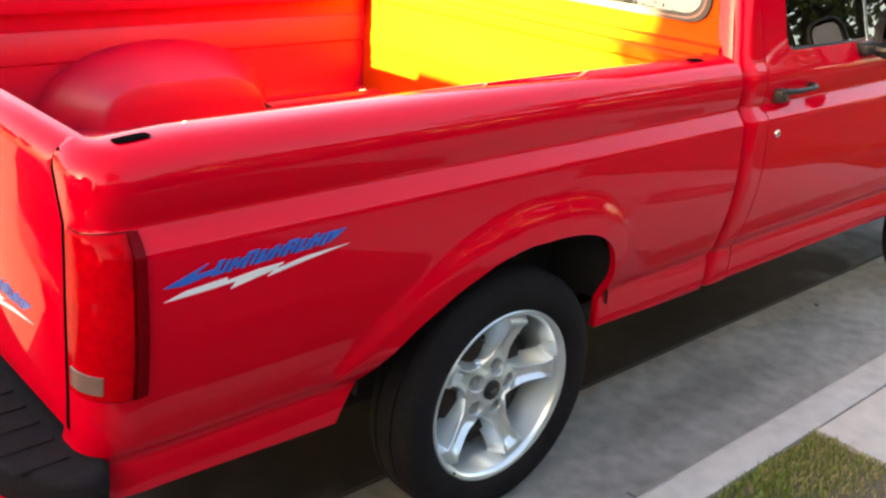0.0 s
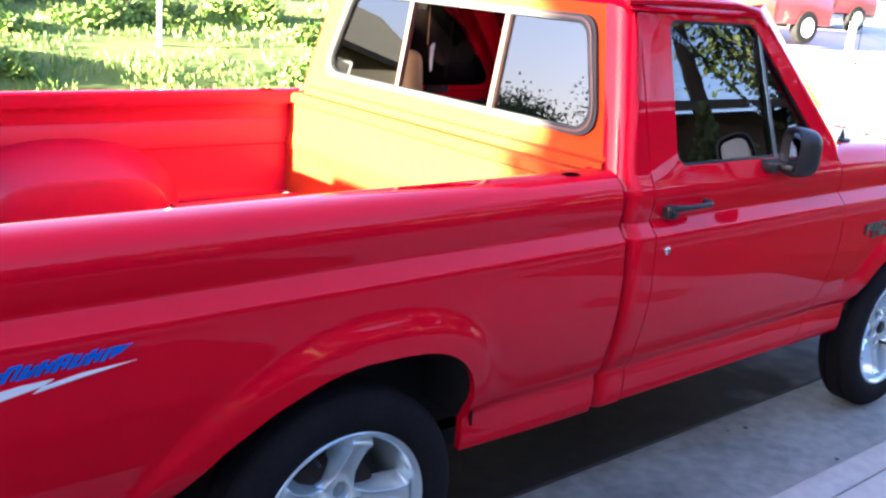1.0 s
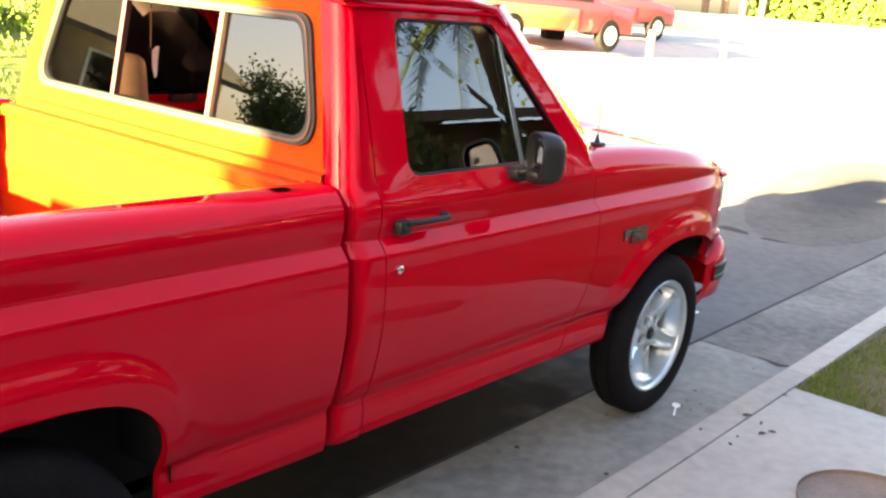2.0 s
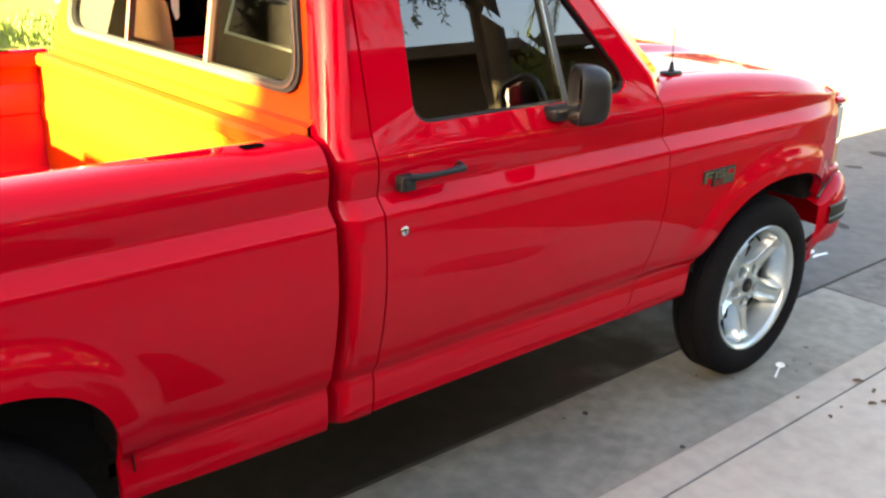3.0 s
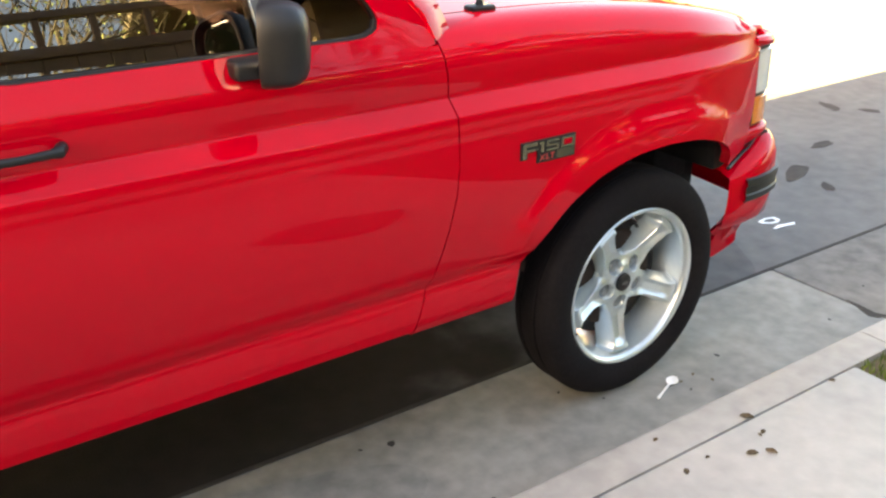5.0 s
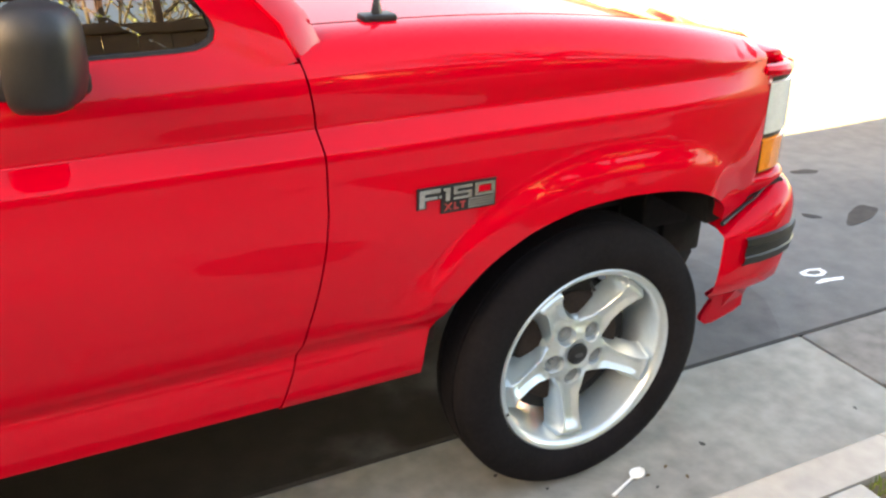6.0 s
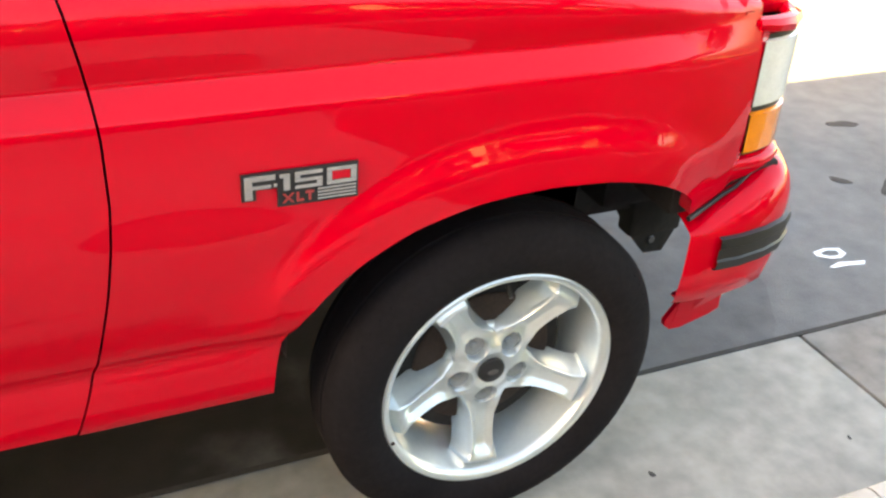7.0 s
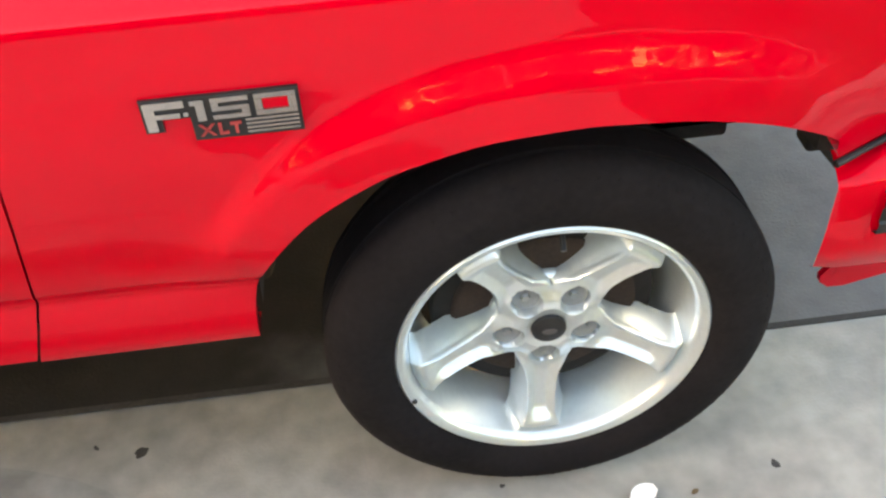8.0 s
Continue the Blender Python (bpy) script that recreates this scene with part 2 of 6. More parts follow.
def join(*bms):
    out = bmesh.new()
    for b in bms:
        me = bpy.data.meshes.new("t")
        b.to_mesh(me)
        b.free()
        out.from_mesh(me)
        bpy.data.meshes.remove(me)
    return out


def lathe(profile, n=48, a0=0.0, a1=2 * math.pi):
    """Profile of (radius, along) turned about the y axis."""
    closed = abs(a1 - a0 - 2 * math.pi) < 1e-6
    cnt = n if closed else n + 1
    V = [(r * math.cos(a0 + (a1 - a0) * i / n), y, r * math.sin(a0 + (a1 - a0) * i / n)) for i in range(cnt) for r, y in profile]
    k = len(profile)
    F = [(i * k + j, i * k + j + 1, ((i + 1) % cnt) * k + j + 1, ((i + 1) % cnt) * k + j) for i in range(n) for j in range(k - 1)]
    return V, F


def tube(points, radii, n=8, cap=True):
    P = [Vector(p) for p in points]
    if not isinstance(radii, (list, tuple)):
        radii = [radii] * len(P)
    V, F = [], []
    for i, p in enumerate(P):
        d = (P[min(i + 1, len(P) - 1)] - P[max(i - 1, 0)]).normalized()
        u = d.cross(Vector((0.13, 0.21, 1.0) if abs(d.z) < 0.9 else (1, 0.1, 0))).normalized()
        w = d.cross(u)
        V += [p + radii[i] * (math.cos(2 * math.pi * k / n) * u + math.sin(2 * math.pi * k / n) * w) for k in range(n)]
    for i in range(len(P) - 1):
        F += [(i * n + k, i * n + (k + 1) % n, (i + 1) * n + (k + 1) % n, (i + 1) * n + k) for k in range(n)]
    if cap:
        F += [tuple(range(n)), tuple(reversed(range((len(P) - 1) * n, len(P) * n)))]
    return V, F


def plate(outline, place, depth):
    """A closed outline of 2D points set by place(u, v, d) as a slab of that depth."""
    n = len(outline)
    V = [place(u, v, 0.0) for u, v in outline] + [place(u, v, depth) for u, v in outline]
    F = [tuple(range(n)), tuple(reversed(range(n, 2 * n)))] + [(i, (i + 1) % n, n + (i + 1) % n, n + i) for i in range(n)]
    return V, F


def interp(x, xs, ys):
    return float(np.interp(x, xs, ys))


def sstep(a, b, x):
    t = min(1, max(0, (x - a) / (b - a)))
    return t * t * (3 - 2 * t)


def resample(loop, n):
    L = [Vector(p) for p in loop]
    seg = [(L[(i + 1) % len(L)] - L[i]).length for i in range(len(L))]
    tot, out = sum(seg), []
    for k in range(n):
        d, i = tot * k / n, 0
        while d > seg[i]:
            d -= seg[i]
            i += 1
        out.append(tuple(L[i].lerp(L[(i + 1) % len(L)], d / seg[i])))
    return out


def rounded(corners, radii, seg=6):
    """A polygon with rounded corners."""
    out, n = [], len(corners)
    for i in range(n):
        p, a, b = Vector(corners[i]), Vector(corners[i - 1]), Vector(corners[(i + 1) % n])
        r = radii[i] if isinstance(radii, (list, tuple)) else radii
        da, db = (a - p).normalized(), (b - p).normalized()
        ang = da.angle(db)
        d = min(r / math.tan(ang / 2), (a - p).length * 0.49, (b - p).length * 0.49)
        s, e = p + da * d, p + db * d
        for k in range(seg + 1):
            t = k / seg
            out.append(tuple((1 - t) ** 2 * s + 2 * t * (1 - t) * p + t * t * e))
    return out


# ---- ground: road, gutter, kerb, pavement, verge, far bank ----
KERB_F, KERB_B, GUT = -1.255, -1.385, -0.635
WALK_N, WALK_S = 0.98, 3.5


def bank(y):
    return interp(y, [-400, -9, -4.2, -1.0, 7.2, 7.4, 9.0, 12, 16, 40, 400], [0.6, 0.35, 0.11, -0.06, -0.06, 0.13, 0.62, 1.05, 1.25, 1.6, 2.5])


def build_ground():
    xs = [-400, -120, -50] + [-30 + 1.5 * i for i in range(54)] + [70, 120, 400]
    ys = [-400, -150, -60, -30, -18, -9, -6, -4.2, -2.8, -1.0, 7.2, 7.4, 8.2, 9, 10, 11, 12, 13, 14, 16, 20, 26, 40, 90, 200, 400]
    V = [(x, y, bank(y) + (0.10 * noise.noise((x * 0.35, y * 0.35, 0)) if 8 < y < 30 else 0)) for y in ys for x in xs]
    n = len(xs)
    F = [(j * n + i, j * n + i + 1, (j + 1) * n + i + 1, (j + 1) * n + i) for j in range(len(ys) - 1) for i in range(n - 1)]
    tagged(mesh("ground", V, F, LAWN), "rough green lawn and bank rising beyond the street", "ground", kind="structure")
    # street
    V = [(-300, GUT - 0.02, -0.05), (300, GUT - 0.02, -0.05), (300, 7.0, -0.05), (-300, 7.0, -0.05), (-300, GUT + 0.012, -0.004), (300, GUT + 0.012, -0.004), (300, 7.0, -0.004), (-300, 7.0, -0.004)]
    F = [(4, 5, 6, 7), (0, 1, 5, 4), (2, 3, 7, 6), (1, 2, 6, 5), (3, 0, 4, 7), (3, 2, 1, 0)]
    tagged(mesh("road", V, F, ASPHALT, smooth=False), "grey asphalt street with oil spots in low sun", "road", kind="structure")
    tagged(part("far_kerb", rbox(-150, 9.0, 7.0, 7.35, -0.1, 0.14, 0.02), WALKC), "pale concrete kerb across the street", "kerb", kind="structure")


build_ground()

# ---- pickup truck ----
# x runs from the rear axle to the front, y to the driver's side; BASE is the wheelbase
BASE, HUB_Z, REAR = 2.967, 0.366, -1.09
PROF = [(0.428, 0.880), (0.434, 0.898), (0.444, 0.908), (0.465, 0.913), (0.49, 0.9145), (0.52, 0.915), (0.545, 0.914), (0.555, 0.911), (0.562, 0.9095), (0.572, 0.911),
        (0.588, 0.922), (0.600, 0.929), (0.618, 0.934), (0.64, 0.939), (0.66, 0.9435), (0.68, 0.948), (0.70, 0.952), (0.72, 0.9555), (0.74, 0.9587), (0.76, 0.9615), (0.78, 0.964),
        (0.80, 0.966), (0.82, 0.968), (0.84, 0.969), (0.86, 0.969), (0.88, 0.969), (0.90, 0.9685), (0.92, 0.968), (0.94, 0.967), (0.96, 0.966), (0.98, 0.9645), (1.0, 0.963),
        (1.010, 0.9625), (1.020, 0.9615), (1.024, 0.9600), (1.028, 0.9565), (1.044, 0.9435), (1.060, 0.9305), (1.064, 0.9280), (1.068, 0.9275), (1.074, 0.9282), (1.09, 0.9315), (1.11, 0.9345), (1.13, 0.9350),
        (1.15, 0.935), (1.17, 0.929), (1.185, 0.921)]
RAIL = [(1.198, 0.910), (1.208, 0.897), (1.215, 0.880), (1.218, 0.860), (1.219, 0.835), (1.219, 0.812), (1.217, 0.803), (1.210, 0.799)]
PZ, PY = [p[0] for p in PROF + RAIL[:1]], [p[1] for p in PROF + RAIL[:1]]


def arch_front(x):
    u = abs(x - 2.99) / 0.48
    return 0.428 + 0.406 * (1 - u ** 2.3) ** (1 / 2.3) if u < 1 else 0


def arch_rear(x):
    u, n = (x / 0.40, 3.6) if x > 0 else (-x / 0.56, 1.6)
    return 0.428 + 0.405 * (1 - u ** n) ** (1 / n) if u < 1 else 0


ARCH_F = [(2.99 + 0.48 * math.cos(a), arch_front(2.99 + 0.4799 * math.cos(a))) for a in np.linspace(0, math.pi, 40)]
ARCH_R = [((0.40 if math.cos(a) > 0 else 0.56) * math.cos(a), arch_rear((0.3999 if math.cos(a) > 0 else 0.5599) * math.cos(a))) for a in np.linspace(0, math.pi, 40)]
AF, AR = np.array(ARCH_F), np.array(ARCH_R)


def flare(x, z):
    a = AF if x > 1.5 else AR
    d = np.sqrt(((a - (x, z)) ** 2).sum(1)).min()
    return (0.020 * sstep(0.105, 0.06, d) + 0.006 * sstep(0.05, 0.0, d)) * sstep(0.53, 0.66, z) * (1 - sstep(3.24, 3.44, x))


def side_y(x, z, y=None):
    y = interp(z, PZ, PY) if y is None else y
    t = max(0.0, x - 3.05)
    base = y
    if x > 2.9 and 1.0 < z < 1.10:   # the belt crease dies out towards the lamp
        flat = interp(z, [1.0, 1.10], [0.963, 0.933])
        base = y + (flat - y) * sstep(3.12, 3.47, x)
    return base + flare(x, z) - 0.36 * t * t


def arch_cols(a, n=46):
    lo, hi = a
    return [lo + (hi - lo) * (0.5 - 0.5 * math.cos(math.pi * i / n)) for i in range(n + 1)]


def panel(name, cols, rows, bottom, s, parent, material=None, label="", left=None, right=None, back=0.02, far_rail=0.0):
    """A pressed side panel. cols: (x, shift in y); rows: (z, y); bottom(x): the lowest z. left and right bend the end columns with z."""
    V, F = [], []
    nr = len(rows)
    for ci, (x, dy) in enumerate(cols):
        zb = bottom(x)
        for k, (z, y) in enumerate(rows):
            xx = x
            if left:
                w = (ci / (len(cols) - 1))
                xx = x + left(z) * (1 - w) + (right(z) * w if right else 0)
            zz = max(z, zb)
            yy = side_y(xx, zz, y if zz == z else None)
            if dy:
                yy = max(yy + dy, min(yy, 0.80))
                if z > 1.165 and xx < REAR + 0.1:
                    sh = 0.055 - math.sqrt(max(0, 0.055 ** 2 - min(z - 1.165, 0.0545) ** 2))
                    xx = REAR + 0.09 + (xx - REAR - 0.09) * (0.09 - sh) / 0.09
            if far_rail and z > 1.2:
                yy += far_rail * sstep(0.90, 0.82, y)
            V.append((xx, s * yy, zz))
    nc = len(cols)
    for c in range(nc - 1):
        for k in range(nr - 1):
            F.append((c * nr + k, c * nr + k + 1, (c + 1) * nr + k + 1, (c + 1) * nr + k))
    # turned-in edges
    def fold(ids, off):
        b = len(V)
        for i in ids:
            x, y, z = V[i]
            V.append((x + off[0] * 0.15, y - s * back * 0.25, z + off[1] * 0.15))
            V.append((x + off[0], y - s * back, z + off[1]))
        for j in range(len(ids) - 1):
            F.append((ids[j], ids[j + 1], b + 2 * j + 2, b + 2 * j))
            F.append((b + 2 * j, b + 2 * j + 2, b + 2 * j + 3, b + 2 * j + 1))
    fold([c * nr for c in range(nc)], (0, 0.004))
    fold([k for k in range(nr)], (0.004 if cols[1][0] > cols[0][0] else -0.004, 0))
    fold([(nc - 1) * nr + k for k in range(nr)], (-0.004 if cols[1][0] > cols[0][0] else 0.004, 0))
    return mesh(name, V, F, material or RED, parent, label, weld=0.0008, sharp=50)


truck = thing("pickup_truck", "glossy red regular-cab pickup truck parked at the kerb", "pickup truck")
BED_F, CAB_R, DOOR_R = 0.957, 0.985, 1.108
DOOR_FZ = ([0.44, 0.52, 0.60, 0.68, 0.75, 0.83, 0.90, 1.0, 1.05, 1.10, 1.17, 1.24], [2.172, 2.198, 2.220, 2.236, 2.249, 2.260, 2.266, 2.266, 2.262, 2.255, 2.242, 2.225])


def door_front(z):
    return interp(z, *DOOR_FZ)


def bed_side(s):
    cols = [(BED_F, 0), (0.90, 0), (0.80, 0), (0.70, 0), (0.60, 0), (0.50, 0), (0.46, 0), (0.43, 0), (0.41, 0), (0.4005, 0)]
    cols += [(x, 0) for x in sorted(set([0.3999 * math.cos(a) for a in np.linspace(0.02, math.pi / 2, 26)] + [-0.5599 * math.sin(a) for a in np.linspace(0.05, math.pi / 2, 26)]), reverse=True)]
    cols += [(-0.565, 0), (-0.60, 0), (-0.66, 0), (-0.74, 0), (-0.82, 0), (-0.9, 0), (-0.95, 0), (-0.98, 0)]
    cols += [(REAR + 0.09 - 0.09 * math.sin(a), -0.09 * (1 - math.cos(a))) for a in np.linspace(0.05, math.pi / 2, 9)] + [(REAR, -0.108), (REAR, -0.119)]
    return panel("bed_side", cols, PROF + RAIL, lambda x: max(arch_rear(x), interp(x, [-1.06, -0.52, 0.4, 0.957], [0.487, 0.468, 0.456, 0.437])), s, truck, far_rail=0.045 if s > 0 else 0.0)


def cab_corner(s):
    """Rear corner of the cab from rocker to roof, with half of the back wall's edge."""
    up = [(1.198, 0.912), (1.21, 0.908), (1.23, 0.902), (1.30, 0.884), (1.40, 0.857), (1.50, 0.829), (1.58, 0.806), (1.64, 0.788), (1.675, 0.775)]
    rows = PROF + up
    V, F, nr = [], [], len(PROF + up)
    cols = [(DOOR_R - 0.005, 0, 0), (1.08, 0, 0.2), (1.05, 0, 0.6)] + [(1.045 - 0.06 * math.sin(a), 0.06 * (1 - math.cos(a)), 1) for a in np.linspace(0, math.pi / 2, 8)] + [(CAB_R, 0.09, 1)]
    for x, dy, w in cols:
        for z, y in rows:
            lean = w * max(0, z - 1.2) * 0.17
            V.append((x + lean, s * (side_y(1.3, z, y) - dy), z))
    nc = len(cols)
    F = [(c * nr + k, c * nr + k + 1, (c + 1) * nr + k + 1, (c + 1) * nr + k) for c in range(nc - 1) for k in range(nr - 1)]
    b = len(V)
    for k in range(nr):
        x, y, z = V[k]
        V += [(x, y - s * 0.03, z)]
    F += [(k, k + 1, b + k + 1, b + k) for k in range(nr - 1)]
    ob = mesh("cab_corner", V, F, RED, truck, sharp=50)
    ob.data.materials.append(RED_SUNLIT)
    # rear-facing strip takes the copy of the red coloured for sunlight
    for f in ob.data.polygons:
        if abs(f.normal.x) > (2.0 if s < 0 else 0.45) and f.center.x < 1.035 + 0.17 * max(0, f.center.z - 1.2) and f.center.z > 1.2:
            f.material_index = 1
    return ob


def green_y(z):
    return interp(z, [1.19, 1.21, 1.23, 1.30, 1.40, 1.50, 1.58, 1.64, 1.675, 1.72], [0.919, 0.908, 0.902, 0.884, 0.857, 0.829, 0.806, 0.788, 0.775, 0.750])


WINDOW = rounded([(1.245, 1.222), (2.14, 1.222), (1.725, 1.645), (1.255, 1.645)], [0.06, 0.05, 0.06, 0.035])
FRAME = [(1.108, 1.19), (2.232, 1.19), (2.205, 1.262), (1.765, 1.675), (1.112, 1.675)]


def ring(name, outer, inner, s, place, material, parent, n=120, depth=0.02, label=""):
    """A frame between an outer and an inner outline, with its reveal."""
    out = resample(outer, n)
    inn = resample(inner, n)
    # start the inner loop where it lies nearest to the outer one
    best = min(range(n), key=lambda k: sum((Vector(out[i]) - Vector(inn[(i + k) % n])).length for i in range(0, n, 6)))
    inn = [inn[(i + best) % n] for i in range(n)]
    V, F = [], []
    for lp, d in ((out, depth), (out, 0.0), (inn, 0.0), (inn, depth)):
        V += [place(u, v, d) for u, v in lp]
    for r in range(3):
        F += [(r * n + i, r * n + (i + 1) % n, (r + 1) * n + (i + 1) % n, (r + 1) * n + i) for i in range(n)]
    return mesh(name, V, F, material, parent, label, sharp=35)


def pane(name, outline, place, material, parent, label="", thick=0.004):
    V, F = plate(outline, place, thick)
    ob = mesh(name, V, F, material, parent, label, smooth=False)
    ob.visible_shadow = material is TINT
    return ob


def door(s):
    rows = PROF + [(1.19, 0.919)]
    n = 40
    cols = [(DOOR_R + (2.22 - DOOR_R) * i / n, 0) for i in range(n + 1)]
    d = panel("door", cols, rows, lambda x: 0.448, s, truck, left=lambda z: 0.0, right=lambda z: door_front(z) - 2.22 - 0.002)
    place = lambda u, v, dd: (u, s * (green_y(v) - dd), v)
    ring("window_frame", FRAME, WINDOW, s, place, RED, d)
    W = WINDOW
    grown = [(1.69 + (u - 1.69) * 0.985, 1.43 + (v - 1.43) * 0.97) for u, v in W]
    ring("window_seal", [(1.69 + (u - 1.69) * 1.004, 1.43 + (v - 1.43) * 1.008) for u, v in W], grown, s, lambda u, v, dd: (u, s * (green_y(v) - 0.007 - dd), v), SEAL, d, depth=0.012, label="black rubber window seal")
    pane("window_pane", W, lambda u, v, dd: (u, s * (green_y(v) - 0.016 - dd), v), TINT, d, "dark tinted side window")
    V, F = plate([(1.806, 1.215), (1.830, 1.215), (1.766, 1.648), (1.750, 1.648)], lambda u, v, dd: (u, s * (green_y(v) - 0.004 - dd), v), 0.012)
    mesh("window_divider", V, F, SKYLIT_GREY, d, "bar before the vent pane, coloured sky-lit grey", smooth=False)
    V, F = plate([(1.802, 1.215), (1.8055, 1.215), (1.7495, 1.648), (1.746, 1.648)], lambda u, v, dd: (u, s * (green_y(v) - 0.002 - dd), v), 0.012)
    mesh("divider_edge", V, F, CHROME, d, "thin bright edge of the bar", smooth=False)
    if s < 0:
        # handle: paddle housing and bar
        hb = rbox(1.158, 1.206, -0.962, -0.930, 1.070, 1.112, 0.006)
        mesh("handle", *tube([(1.19, -0.955, 1.104), (1.23, -0.972, 1.106), (1.29, -0.975, 1.107), (1.338, -0.972, 1.108), (1.352, -0.968, 1.108), (1.366, -0.942, 1.108)], [0.011, 0.009, 0.008, 0.009, 0.013, 0.012], 10), BLACK, d, "black plastic door handle")
        part("handle_housing", hb, BLACK, d, "black handle housing with button")
        part("handle_button", rbox(1.168, 1.188, -0.967, -0.955, 1.076, 1.098, 0.004), BLACK, d, "worn push button")
        V, F = lathe([(0.0, -0.007), (0.008, -0.007), (0.0125, -0.004), (0.0135, 0.0), (0.0135, 0.01)], 20)
        mesh("door_lock", [(x + 1.162, y - 0.966, z + 0.972) for x, y, z in V], F, CHROME, d, "round metal key lock")
        part("key_slot", rbox(1.1605, 1.1635, -0.9745, -0.972, 0.966, 0.978, 0.0005, 1), BLACK, d)
    return d


def mirror(s):
    """Black door mirror on a short arm at the vent window."""
    foot = part("door_mirror", join(rbox(1.715, 1.865, -0.955, -0.895, 1.180, 1.222, 0.012, 3), rbox(1.76, 1.83, -1.0, -0.93, 1.185, 1.215, 0.01)), BLACK, truck, "black plastic door mirror")
    at = pose(1.795, -1.008, 1.258, 0, 0, -30)
    # shell: a rounded bowl, its open rim to the rear
    N, V = 40, []
    rings = [(-0.026, 0.74, 0.79), (-0.040, 0.78, 0.82), (-0.046, 0.86, 0.89), (-0.045, 0.95, 0.96), (-0.036, 1.0, 1.0), (-0.010, 0.99, 0.99), (0.014, 0.94, 0.955), (0.030, 0.85, 0.885), (0.042, 0.72, 0.77), (0.049, 0.52, 0.58), (0.052, 0.25, 0.3)]
    for x, fy, fz in rings:
        for i in range(N):
            a = 2 * math.pi * i / N
            c, d = math.cos(a), math.sin(a)
            V.append((x, 0.068 * fy * math.copysign(abs(c) ** 0.68, c), 0.083 * fz * math.copysign(abs(d) ** 0.62, d)))
    F = [(k * N + i, k * N + (i + 1) % N, (k + 1) * N + (i + 1) % N, (k + 1) * N + i) for k in range(len(rings) - 1) for i in range(N)]
    F += [tuple(range(N)), tuple(range((len(rings) - 1) * N, len(rings) * N))]
    mesh("housing", [tuple(at @ Vector(v)) for v in V], F, BLACK, foot, "rounded black shell", sharp=50)
    g = [(0.048 * math.copysign(abs(math.cos(a)) ** 0.5, math.cos(a)), 0.063 * math.copysign(abs(math.sin(a)) ** 0.5, math.sin(a))) for a in np.linspace(0, 2 * math.pi, 32, endpoint=False)]
    V, F = plate(g, lambda u, v, d: tuple(at @ Vector((-0.0295 + d, u, v))), 0.003)
    mesh("mirror_glass", V, F, MIRROR, foot, "mirror glass facing the rear", smooth=False)
    if s > 0:
        for o in (foot, *foot.children):
            o.data.transform(Matrix.Diagonal((1, -1, 1, 1)))
            o.data.flip_normals()


def nose_drop(x):
    return 0.125 * max(0.0, (x - 2.3) / 1.23) ** 2.5


def fender(s):
    front = [2.30, 2.40, 2.46, 2.50, 2.508] + [x for x in arch_cols((2.5101, 3.4699), 50)]
    cols = [(2.27, 0)] + [(x, 0) for x in front if x < 3.36] + [(3.366 + 0.007 * i, 0) for i in range(17)]
    top = [(1.20, 0.912), (1.215, 0.897), (1.226, 0.876), (1.233, 0.85), (1.235, 0.82)]
    rows = PROF + top
    V, F, nr = [], [], len(rows)
    for x, dy in cols:
        zb = arch_front(x) if 2.6 < x < 3.366 else interp(x, [2.6, 2.7, 3.36, 3.373, 3.41, 3.45, 3.478], [0.428, 0.44, 0.70, 0.676, 0.681, 0.692, 0.702]) if x > 2.6 else max(arch_front(x), 0.428)
        drop = nose_drop(x)
        for z, y in rows:
            zz = z - drop * sstep(1.06, 1.20, z)
            xx = x
            if x < 2.28:
                xx = door_front(zz) + 0.002
            clamped = zz < zb
            zz = max(zz, zb)
            V.append((xx, s * side_y(xx, zz, None if clamped else y), zz))
    nc = len(cols)
    F = [(c * nr + k, c * nr + k + 1, (c + 1) * nr + k + 1, (c + 1) * nr + k) for c in range(nc - 1) for k in range(nr - 1)]
    for ids, dx in (([c * nr for c in range(nc)], 0), (list(range(nr)), 0.003), (list(range((nc - 1) * nr, nc * nr)), -0.002)):
        b = len(V)
        for i in ids:
            x, y, z = V[i]
            V += [(x + dx * 0.3, y - s * 0.006, z + 0.002), (x + dx, y - s * 0.035, z + 0.003)]
        for j in range(len(ids) - 1):
            F += [(ids[j], ids[j + 1], b + 2 * j + 2, b + 2 * j), (b + 2 * j, b + 2 * j + 2, b + 2 * j + 3, b + 2 * j + 1)]
    return mesh("front_fender", V, F, RED, truck, weld=0.0008, sharp=50)


def hood_z(x, y):
    edge = 1.235 - nose_drop(x)
    a = abs(y)
    crown = 0.035 * (1 - (a / 0.82) ** 2)
    dome = 0.022 * sstep(0.52, 0.44, a) * sstep(3.5, 2.9, x)
    return edge + crown + dome


